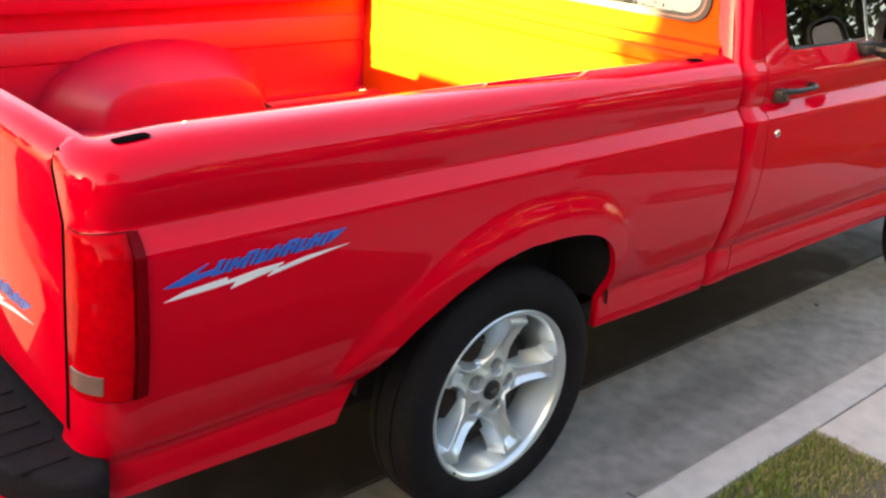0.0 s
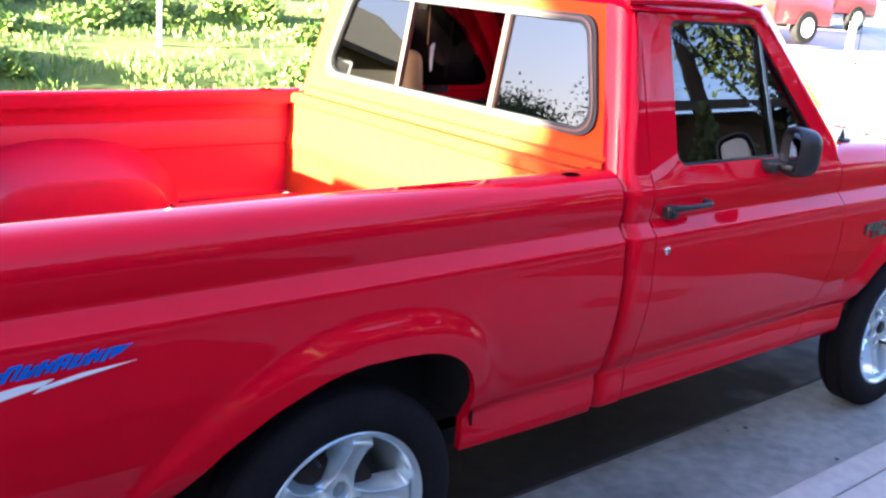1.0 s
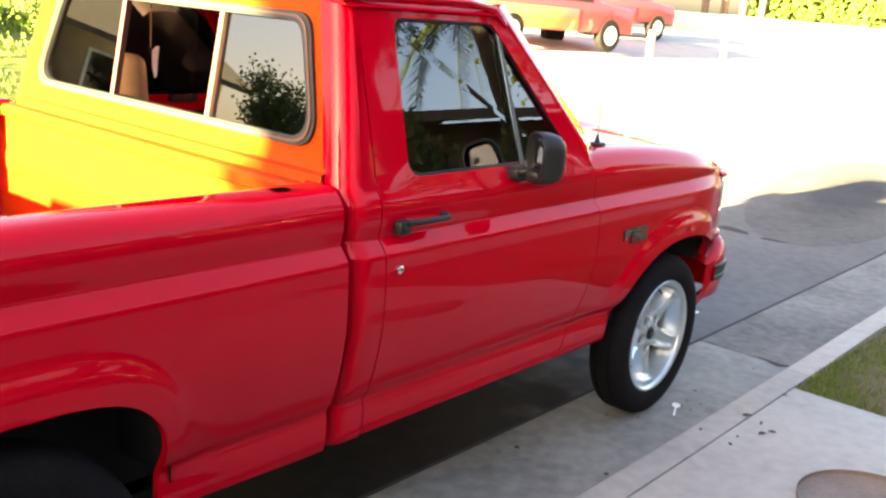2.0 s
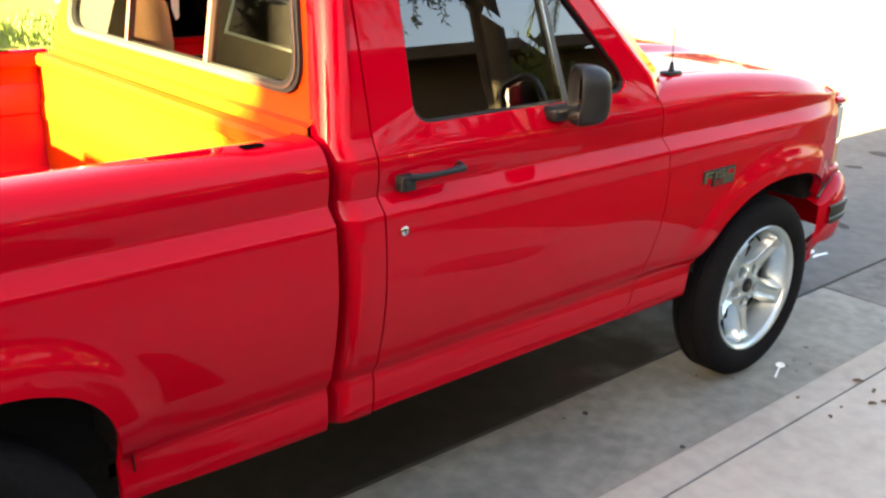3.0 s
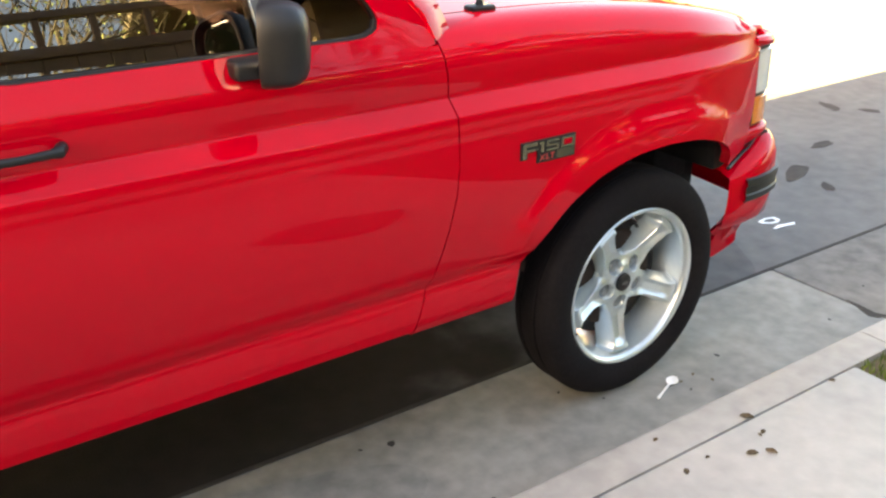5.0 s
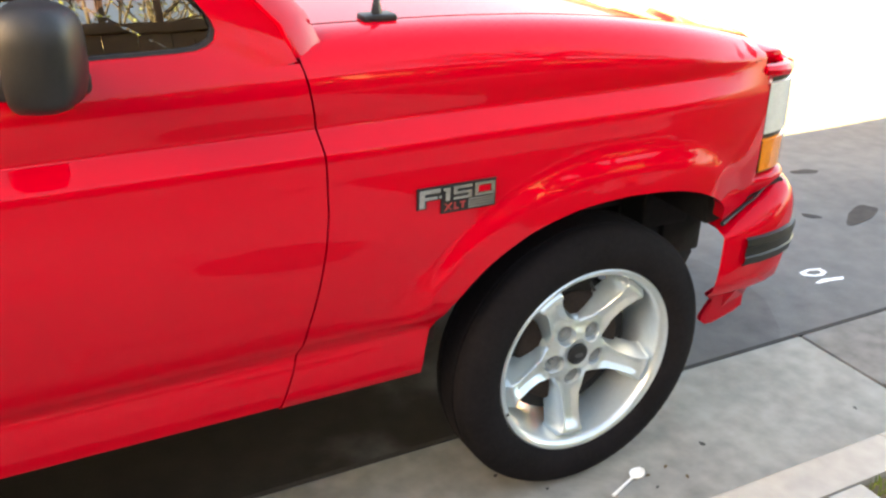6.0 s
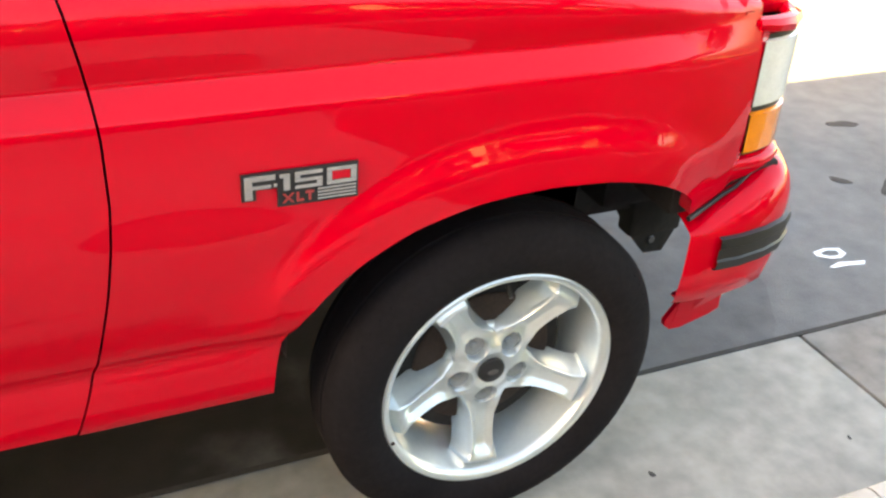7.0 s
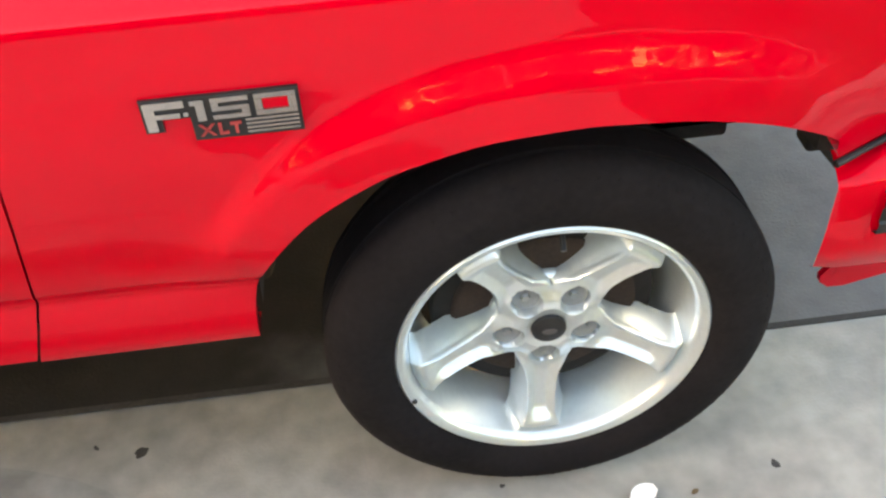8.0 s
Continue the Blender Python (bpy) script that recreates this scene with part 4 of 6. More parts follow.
    strip = [(0, 0.618, 0.004), (0, 0.615, -0.010), (0, 0.594, -0.013), (0, 0.590, -0.009), (0, 0.566, -0.009), (0, 0.562, -0.013), (0, 0.541, -0.010), (0, 0.538, 0.004)]
    V, F = sweep(strip, 2, len(C) - 2)
    mesh("rub_strip", V, F, BLACK, fb, "grooved black rub strip", sharp=30)
    for s in (-1, 1):
        # torn flap at the wheel end, tucked in below the bumper
        flap = [(3.415, 0.50), (3.45, 0.44), (3.512, 0.392), (3.486, 0.377), (3.490, 0.368), (3.508, 0.353), (3.479, 0.304), (3.482, 0.288), (3.500, 0.273), (3.530, 0.272), (3.606, 0.294), (3.634, 0.309), (3.630, 0.345), (3.60, 0.42), (3.55, 0.46)]
        V, F = plate(flap, lambda u, v, d: (u, s * (interp(v, [0.25, 0.39, 0.45, 0.5], [0.795, 0.805, 0.885, 0.915]) - d), v), 0.012)
        mesh("bumper_flap", V, F, RED, fb, "ragged lower corner of the bumper", smooth=False)
        arm = [(3.50, 0.47), (3.55, 0.42), (3.61, 0.32), (3.675, 0.243), (3.735, 0.24), (3.765, 0.30), (3.74, 0.345), (3.68, 0.39), (3.60, 0.44), (3.56, 0.50)]
        V, F = plate(arm, lambda u, v, d: (u, s * (0.45 - d), v), 0.012)
        brk = mesh("bumper_bracket", V, F, SOOT, fb, "dark bracket plate below the frame", smooth=False)
        for bx, bz in ((3.640, 0.375), (3.705, 0.335), (3.690, 0.285)):
            V, F = lathe([(0.0, -0.006), (0.010, -0.006), (0.012, -0.003), (0.012, 0.0)], 6)
            mesh("bolt_head", [(x + bx, s * (0.451 - y), z + bz) for x, y, z in V], F, GREYMETAL, brk, "worn bolt head", smooth=False)
        part("inner_apron", rbox(2.60, 3.60, min(s * 0.46, s * 0.50), max(s * 0.46, s * 0.50), 0.425, 0.90, 0.01), SOOT, truck, "dark inner wing panel")
        part("frame_horn", rbox(3.56, 3.72, min(s * 0.46, s * 0.52), max(s * 0.46, s * 0.52), 0.35, 0.62, 0.01), SOOT, truck, "dark front end of the frame")


def front_face():
    part("grille", join(*[rbox(3.585, 3.61, -0.47, 0.47, 0.79 + 0.05 * i, 0.806 + 0.05 * i, 0.004, 1) for i in range(5)], rbox(3.55, 3.575, -0.50, 0.50, 0.76, 1.04, 0.01)), BLACK, truck, "dark grille with bars")
    part("lower_front", rbox(3.40, 3.58, -0.60, 0.60, 0.50, 0.80, 0.02), SOOT, truck, "dark structure behind the bumper")
    part("header_panel", rbox(3.50, 3.62, -0.80, 0.80, 1.035, 1.075, 0.015), RED, truck, "red panel above the lamps")
    for s in (-1, 1):
        # lamp wraps round the corner: white above, amber below
        def wrap(z0, z1, off, lean):
            line = [(3.506, 0.886), (3.53, 0.883), (3.56, 0.877), (3.59, 0.867), (3.62, 0.850), (3.643, 0.825), (3.656, 0.79), (3.664, 0.74), (3.670, 0.66), (3.672, 0.5)]
            zs = [z0, z0 + 0.004] + list(np.linspace(z0 + 0.012, z1 - 0.012, 6)) + [z1 - 0.004, z1]
            V = []
            for i, (x, y) in enumerate(line):
                for z in zs:
                    o = off if z0 < z < z1 else off - 0.012
                    V.append((x + o * (0.2 + 0.8 * i / 9) - (z - 0.75) * lean, s * (y + o * (1 - i / 9)), z))
            n = len(zs)
            return V, [(i * n + j, i * n + j + 1, (i + 1) * n + j + 1, (i + 1) * n + j) for i in range(len(line) - 1) for j in range(n - 1)]
        h = mesh("headlamp", *wrap(0.876, 1.018, -0.002, 0.03), LAMP, truck, "clear wrap-round headlamp", sharp=50)
        mesh("turn_lens", *wrap(0.774, 0.866, -0.001, 0.03), AMBER, h, "amber turn-signal lens", sharp=50)
        mesh("lamp_housing", *wrap(0.765, 1.03, -0.010, 0.03), SEAL, h, "dark lamp housing", sharp=50)
        # added dark block, so that the gap above the bumper looks black
        part("bumper_filler", rbox(3.37, 3.64, min(s * 0.58, s * 0.862), max(s * 0.58, s * 0.862), 0.64, 0.735, 0.01), SOOT, truck, "dark block added behind the gap above the bumper")
        # the fender's red return beside the lamp, its shelf below and the brow above
        line = [(3.4765, 0.9005), (3.481, 0.893), (3.488, 0.884), (3.506, 0.878)]
        zs = list(np.linspace(0.742, 1.06, 14))
        V = [(x, s * (y + (side_y(3.4765, z) - 0.9005 if i == 0 else 0.4 * (side_y(3.4765, z) - 0.9005) if i == 1 else 0)), z) for z in zs for i, (x, y) in enumerate(line)]
        mesh("lamp_return", V, [(4 * i + j, 4 * i + j + 1, 4 * i + j + 5, 4 * i + j + 4) for i in range(13) for j in range(3)], RED, h, "red channel beside the lamp", sharp=60)
        path = [(3.474, side_y(3.474, 0.745) - 0.001), (3.50, 0.886), (3.53, 0.889), (3.565, 0.884), (3.60, 0.873), (3.63, 0.854), (3.652, 0.825), (3.665, 0.79), (3.674, 0.74), (3.68, 0.66), (3.682, 0.5)]
        sect = [(-0.030, 0.770), (-0.012, 0.764), (-0.002, 0.760), (0.002, 0.754), (0.001, 0.746), (-0.001, 0.735), (-0.004, 0.72), (-0.008, 0.705)]
        V = []
        for i, (x, y) in enumerate(path):
            fx = sstep(3.55, 3.67, x)
            up = interp(x, [3.474, 3.55, 3.60], [0.0, 0.022, 0.03])
            V += [(x + o * fx, s * (y + o * (1 - fx)), z + (up * sstep(0.75, 0.705, z))) for o, z in sect]
        k = len(sect)
        mesh("lamp_shelf", V, [(i * k + j, i * k + j + 1, (i + 1) * k + j + 1, (i + 1) * k + j) for i in range(len(path) - 1) for j in range(k - 1)], RED, h, "red shelf below the lamp", sharp=60)
        # dark strip paints the shade of the fender gap
        seam = [(3.372, 0.665), (3.39, 0.668), (3.415, 0.673), (3.45, 0.683), (3.478, 0.693), (3.50, 0.703), (3.53, 0.716), (3.56, 0.728)]
        mesh("bumper_seal", *tube([(x, s * ((side_y(3.478, 0.70) if x > 3.478 else side_y(x, z)) + 0.004 - 0.3 * max(0, x - 3.50)), z) for x, z in seam], [0.006, 0.0055, 0.005, 0.005, 0.005, 0.0045, 0.004, 0.003], 8), SEAL, truck, "dark gap strip between fender and bumper")
        mesh("lamp_brow", *tube([(3.470, s * 0.878, 1.050), (3.51, s * 0.878, 1.047), (3.56, s * 0.864, 1.043), (3.60, s * 0.835, 1.042), (3.626, s * 0.76, 1.044), (3.64, s * 0.5, 1.046)], [0.014, 0.017, 0.019, 0.019, 0.018, 0.018], 8), RED, h, "red brow above the lamp")


def badge():
    y0 = -(side_y(2.55, 0.895) + 0.0005)
    back = [(2.446, 0.877), (2.469, 0.877), (2.469, 0.895), (2.504, 0.895), (2.504, 0.860), (2.640, 0.860), (2.640, 0.925), (2.446, 0.925)]
    fit_x, fit_z = lambda u: 2.640 - (2.640 - u) * 0.955, lambda v: 0.896 + (v - 0.893) * 0.95
    place = lambda u, v, d: (fit_x(u), y0 - d, fit_z(v))
    V, F = plate(back, place, 0.004)
    b = mesh("model_badge", V, F, BLACK, truck, "black and silver model badge", smooth=False)
    def strokes(name, shapes, material, d, label):
        for o in shapes:
            v, f = plate(o, lambda u, v, dd: (fit_x(u), y0 - 0.004 - dd, fit_z(v)), d)
            mesh(name, v, f, material, b, label, smooth=False)
    R = lambda x0, x1, z0, z1: [(x0, z0), (x1, z0), (x1, z1), (x0, z1)]
    sl = [R(2.450, 2.500, 0.912, 0.922), R(2.450, 2.463, 0.881, 0.9118), R(2.4632, 2.493, 0.898, 0.905), R(2.497, 2.503, 0.899, 0.905), R(2.513, 2.524, 0.890, 0.920), R(2.507, 2.5128, 0.913, 0.920),
          R(2.532, 2.578, 0.914, 0.921), R(2.532, 2.541, 0.9085, 0.9138), R(2.532, 2.578, 0.902, 0.9083), R(2.568, 2.578, 0.8965, 0.9018), R(2.532, 2.578, 0.890, 0.8963),
          R(2.585, 2.594, 0.8975, 0.9135), R(2.626, 2.636, 0.8975, 0.9135), R(2.585, 2.636, 0.914, 0.921), R(2.585, 2.636, 0.890, 0.897)]
    strokes("silver_bar", sl, BADGE, 0.003, "worn silver bar shape")
    strokes("red_field", [R(2.5945, 2.6255, 0.8975, 0.9135)], RED, 0.0004, "body colour inside the last shape")
    red = [[(2.511, 0.866), (2.515, 0.866), (2.531, 0.883), (2.527, 0.883)], [(2.527, 0.866), (2.531, 0.866), (2.515, 0.883), (2.511, 0.883)], R(2.535, 2.539, 0.866, 0.883), R(2.5392, 2.547, 0.866, 0.870), R(2.550, 2.564, 0.879, 0.883), R(2.555, 2.559, 0.866, 0.8788)]
    strokes("trim_letter_stroke", red, TRIMRED, 0.002, "faded red letter stroke")
    strokes("grey_line", [R(2.570, 2.636, 0.865 + 0.006 * i, 0.8685 + 0.006 * i) for i in range(4)], BADGE, 0.002, "thin grey line")


def antenna():
    b = part("antenna", join(rbox(2.405, 2.478, -0.832, -0.79, 1.230, 1.247, 0.006), ), BLACK, truck, "black fender antenna")
    mesh("mast", *tube([(2.44, -0.812, 1.243), (2.44, -0.812, 1.275), (2.44, -0.812, 1.28), (2.43, -0.812, 1.75)], [0.012, 0.006, 0.0018, 0.0014], 6), BLACK, b, "thin black mast")


# wheel: built at the origin with its face towards -y, then set at each corner
SHARED = {}
RIM_R, TYRE_R = 0.256, 0.366


def wheel(name, at, turn, s, steer=0):
    V, F = lathe([(RIM_R - 0.012, 0.10), (RIM_R - 0.012, 0.07), (RIM_R + 0.004, 0.06), (RIM_R - 0.002, -0.062), (RIM_R + 0.002, -0.069), (RIM_R - 0.003, -0.074), (RIM_R - 0.010, -0.072), (RIM_R - 0.018, -0.064), (RIM_R - 0.022, -0.050), (RIM_R - 0.028, 0.0),
                   (RIM_R - 0.040, 0.03), (RIM_R - 0.045, 0.10)], 96)
    w = mesh(name, V, F, ALLOY, truck, "silver five-spoke alloy wheel with a black tyre", sharp=35)
    prof = []
    for r, y in [(RIM_R - 0.004, -0.066), (RIM_R + 0.003, -0.074), (RIM_R + 0.014, -0.080), (RIM_R + 0.035, -0.085), (RIM_R + 0.055, -0.085), (RIM_R + 0.075, -0.081), (RIM_R + 0.090, -0.074), (TYRE_R - 0.013, -0.068), (TYRE_R - 0.006, -0.060), (TYRE_R - 0.001, -0.050)]:
        prof.append((r, y))
    for y in (-0.036, -0.034, -0.028, -0.026, -0.004, -0.002):
        prof.append((TYRE_R - (0.007 if y in (-0.034, -0.028) else 0), y))
    prof = prof + [(r, -y) for r, y in reversed(prof)]
    V, F = lathe(prof, 120)
    mesh("tyre", V, F, RUBBER, w, "black road tyre", sharp=45)
    for i in range(72):
        a = 2 * math.pi * i / 72
        bm = rbox(-0.0125, 0.0125, -0.015, 0.013, -0.004, 0.0035, 0.002, 1)
        part("tread_block", move(bm, Matrix.Rotation(a, 4, 'Y') @ pose(0, -0.062, TYRE_R - 0.0152, 40, 0, 8)), RUBBER, w, smooth=False) if s < 0 and name == "front_wheel" else bm.free()
    V, F = lathe([(0.0, -0.036), (0.022, -0.035), (0.0285, -0.031), (0.0295, -0.024)], 36)
    mesh("centre_cap", V, F, BLACK, w, "black centre cap with a small emblem")
    V, F = lathe([(0.0, -0.0372), (0.010, -0.0368), (0.011, -0.035)], 20)
    mesh("emblem", [(x * 1.2, y, z * 0.6) for x, y, z in V], F, GREYMETAL, w)
    # one fifth of the face: hub sector with its nut pocket, running out into a spoke
    if "spoke" not in SHARED:
        rs = list(np.linspace(0.027, 0.088, 34)) + list(np.linspace(0.090, 0.13, 16)) + list(np.linspace(0.135, 0.200, 14)) + [0.204, 0.207, 0.210, 0.213, 0.216, 0.219, 0.222, 0.227, 0.232, 0.237]
        us = [-1, -0.98, -0.95, -0.9, -0.84, -0.78, -0.7] + list(np.linspace(-0.64, 0.64, 31)) + [0.7, 0.78, 0.84, 0.9, 0.95, 0.98, 1]
        V, n = [], len(us)
        full = radians(36)
        for r in rs:
            # waisted spoke that spreads into a raised pad at the rim
            hw = interp(r, [0.084, 0.092, 0.10, 0.112, 0.13, 0.15, 0.175, 0.19, 0.20, 0.207, 0.213, 0.225, 0.24], [0.0494, 0.047, 0.0425, 0.036, 0.0305, 0.0285, 0.028, 0.029, 0.0305, 0.033, 0.0355, 0.037, 0.037])
            al = min(full, math.asin(min(1, hw / r)))
            face = interp(r, [0.027, 0.045, 0.06, 0.075, 0.09, 0.12, 0.16, 0.19, 0.205, 0.211, 0.215, 0.219, 0.226, 0.238], [-0.024, -0.029, -0.028, -0.023, -0.0195, -0.021, -0.034, -0.046, -0.0545, -0.0585, -0.060, -0.0590, -0.053, -0.040])
            out = sstep(0.08, 0.115, r)
            flat = 1 - sstep(0.185, 0.21, r)
            for u in us:
                th = u * al
                lat = r * math.sin(th)
                au = abs(u)
                y = face
                y += out * flat * (0.010 * (1 - sstep(0.30, 0.74, au)) - 0.0045 * math.exp(-((au - 0.83) / 0.09) ** 2))
                y += 0.010 * out * sstep(0.86, 1.0, au) ** 2 + (1 - out) * 0.007 * sstep(0.45, 1.0, au) * sstep(0.045, 0.08, r)
                d = math.hypot(r * math.cos(th) - 0.0675, lat)
                y += 0.026 * sstep(0.0258, 0.0222, d)
                V.append((r * math.cos(th), y, lat))
        F = [(i * n + j, i * n + j + 1, (i + 1) * n + j + 1, (i + 1) * n + j) for i in range(len(rs) - 1) for j in range(n - 1)]
        b0 = len(V)
        rim_ids = [i for i, r in enumerate(rs) if r > 0.0845]
        for i in rim_ids:
            for e in (0, n - 1):
                x, y, z = V[i * n + e]
                V.append((x, y + 0.05, z + math.copysign(0.016 * sstep(0.08, 0.13, rs[i]), z)))
        for k in range(len(rim_ids) - 1):
            i, i2 = rim_ids[k], rim_ids[k + 1]
            F += [(i * n, i2 * n, b0 + 2 * k + 2, b0 + 2 * k), (i * n + n - 1, b0 + 2 * k + 1, b0 + 2 * k + 3, i2 * n + n - 1)]
        SHARED["spoke"] = (V, F)
    V, F = SHARED["spoke"]
    for i in range(5):
        a = radians(turn + 72 * i)
        m = Matrix.Rotation(-a, 4, 'Y')
        mesh("spoke", [tuple(m @ Vector(v)) for v in V], F, ALLOY, w, sharp=70)
        c = m @ Vector((0.0675, 0, 0))
        NV, NF = lathe([(0.0, -0.011), (0.006, -0.011), (0.0085, -0.008), (0.0085, 0.0)], 6)
        mesh("lug_nut", [(x + c.x, y, z + c.z) for x, y, z in NV], NF, POCKET, w, smooth=False)
        # disc laid in the pocket, its shade given by colour
        PV, PF = lathe([(0.0, -0.006), (0.017, -0.0065), (0.0225, -0.011)], 20)
        mesh("nut_pocket", [(x + c.x, y, z + c.z) for x, y, z in PV], PF, POCKET, w, "grey disc painting the shade in a lug-nut pocket")
    V, F = tube([(0.205 * math.cos(radians(turn + 108)), -0.03, 0.205 * math.sin(radians(turn + 108))), (0.190 * math.cos(radians(turn + 108)), -0.05, 0.190 * math.sin(radians(turn + 108)))], 0.005, 6)
    mesh("valve_stem", V, F, BLACK, w, "black valve stem")
    part("balance_weight", move(rbox(-0.004, 0.004, -0.077, -0.070, -0.003, 0.003, 0.001, 1), Matrix.Rotation(radians(-turn + 137), 4, 'Y') @ pose(RIM_R - 0.008, 0, 0)), BLACK, w, "small dark clip on the rim lip")
    V, F = lathe([(0.026, -0.004), (0.082, -0.003), (0.094, 0.005), (0.097, 0.016), (0.097, 0.05)], 60)
    mesh("hub_web", V, F, ALLOY, w, sharp=50)
    V, F = lathe([(0.0, 0.014), (0.148, 0.014), (0.156, 0.020), (0.156, 0.085), (0.0, 0.085)], 48)
    mesh("brake_disc", V, F, DISC, w, "rust-brown brake disc")
    V, F = lathe([(0.150, 0.024), (0.186, 0.026), (0.190, 0.034), (0.190, 0.09), (0.05, 0.092)], 48)
    mesh("back_plate", V, F, SOOT, w)
    m = pose(at[0], at[1], at[2], 0, 0, (0 if s < 0 else 180) + steer)
    w.matrix_basis = m
    return w


def underside():
    part("chassis", join(rbox(-0.98, 3.4, -0.50, -0.40, 0.40, 0.56, 0.01), rbox(-0.98, 3.4, 0.40, 0.50, 0.40, 0.56, 0.01), *[rbox(x, x + 0.1, -0.45, 0.45, 0.42, 0.54, 0.01) for x in (-0.9, 0.6, 1.4, 2.2, 3.2)]), SOOT, truck, "dark ladder frame")
    V, F = tube([(0, -0.70, HUB_Z), (0, -0.14, HUB_Z), (0, 0, HUB_Z), (0, 0.14, HUB_Z), (0, 0.70, HUB_Z)], [0.045, 0.05, 0.12, 0.05, 0.045], 12)
    mesh("rear_axle", V, F, SOOT, truck, "dark rear axle")
    # unseen low block, added to keep light off the road below
    part("underbody", rbox(-0.45, 2.5, -0.60, 0.60, 0.24, 0.52, 0.03), SOOT, truck, "dark block added under the floor to cut off light")
    part("fuel_tank", rbox(0.45, 1.3, -0.60, 0.60, 0.28, 0.40, 0.04), SOOT, truck, "dark tank and sills")
    part("engine_bay", rbox(2.30, 3.32, -0.42, 0.42, 0.34, 1.05, 0.05), SOOT, truck, "dark engine and suspension mass")
    for s in (-1, 1):
        part("splash_guard", rbox(2.470, 2.492, min(s * 0.55, s * 0.885), max(s * 0.55, s * 0.885), 0.44, 0.66, 0.006), SOOT, truck, "dark splash guard behind the wheel")
    part("front_axle", rbox(2.90, 3.03, -0.74, 0.74, 0.32, 0.42, 0.02), SOOT, truck, "dark front suspension beam")
    for s in (-1, 1):
        part("sill_back", rbox(1.02, 2.46, min(s * 0.80, s * 0.86), max(s * 0.80, s * 0.86), 0.47, 1.15, 0.01), SOOT, truck, "dark inner sill")
        for cx, x0, x1, top, fn in ((0.0, -0.50, 0.43, 0.86, 0), (2.99, 2.53, 3.42, 0.86, 1)):
            # liner over the wheel
            V, F, N = [], [], 20
            for i in range(N + 1):
                a = math.pi * i / N
                x = (x0 + x1) / 2 + (x1 - x0) / 2 * math.cos(a)
                z = 0.53 + (top - 0.53) * math.sin(a) ** 0.6
                V += [(x, s * 0.925, z), (x, s * (0.60 if fn else 0.70), z)]
            F = [(2 * i, 2 * i + 1, 2 * i + 3, 2 * i + 2) for i in range(8 if fn else 0, N)]
            mesh("wheel_liner", V, F, SOOT, truck, "dark wheel-well liner", sharp=60)
            if not fn:
                P = [V[2 * i + 1] for i in range(N + 1)]
                mesh("liner_wall", P, [tuple(range(N + 1))], SOOT, truck, "dark inner wall of the wheel well", smooth=False)


for s in (-1, 1):
    bed_side(s)
    cab_corner(s)
    door(s)
    fender(s)
    mirror(s)
    tail_light(s)
hood()
cab_shell()
cabin()
bed_inside()
tailgate()
bumpers()
front_face()
badge()
antenna()
for s in (-1, 1):
    decal(truck, (lambda s: (lambda u, v, d: (-0.977 + u, s * (side_y(-0.75, 0.94) + 0.0006 + d), 0.923 + v)))(s))
wheel("rear_wheel", (0, -0.864, HUB_Z), 4, -1)
wheel("rear_wheel", (0, 0.864, HUB_Z), 30, 1)
wheel("front_wheel", (BASE, -0.864, HUB_Z), -22, -1)
wheel("front_wheel", (BASE, 0.864, HUB_Z), 10, 1)
underside()

# the far flank stands a little further out than the near one mirrors, the cab is tall, and the tail leans back towards its foot
def settle(co):
    co.y += 0.0412 * max(0.0, co.y + 0.97)
    if co.z > 1.25 and co.x < 2.28:
        co.z = interp(co.z, [1.25, 1.645, 1.68, 1.76], [1.25, 1.672, 1.728, 1.80])
    if co.x < -0.88:
        co.x -= sstep(-0.88, -1.06, co.x) * (0.028 + 0.055 * max(0.0, 1.07 - co.z))
        co.z -= 0.010 * sstep(-0.88, -1.06, co.x) * sstep(1.10, 1.2, co.z)


for top in truck.children:
    if top.name.startswith(("front_wheel", "rear_wheel")):
        if top.location.y > 0:
            top.location.y += 0.075
        continue
    for ob in (top, *top.children_recursive):
        for v in ob.data.vertices:
            settle(v.co)

# ---- street side: gutter slabs, kerb, pavement, verge ----
def slabs(name, x_edges, y0, y1, z0, z1, material, label, category, lean=0.0, r=0.008):
    for a, b in zip(x_edges[:-1], x_edges[1:]):
        bm = rbox(a + 0.004, b - 0.004, y0, y1, z0, z1, r, 2)
        tagged(part(name, bm, material), label, category, kind="structure")


def kerb_h(x):
    return interp(x, [-60, -1.2, -0.6, 3.9, 4.6, 60], [0.17, 0.17, 0.13, 0.13, 0.138, 0.138])


slabs("gutter", [-60, -7.12, -3.37, 0.38, 4.127, 7.87, 11.6, 60], KERB_F - 0.05, GUT, -0.12, 0.0, CONCRETE, "grey concrete gutter slab with dark joints", "gutter")
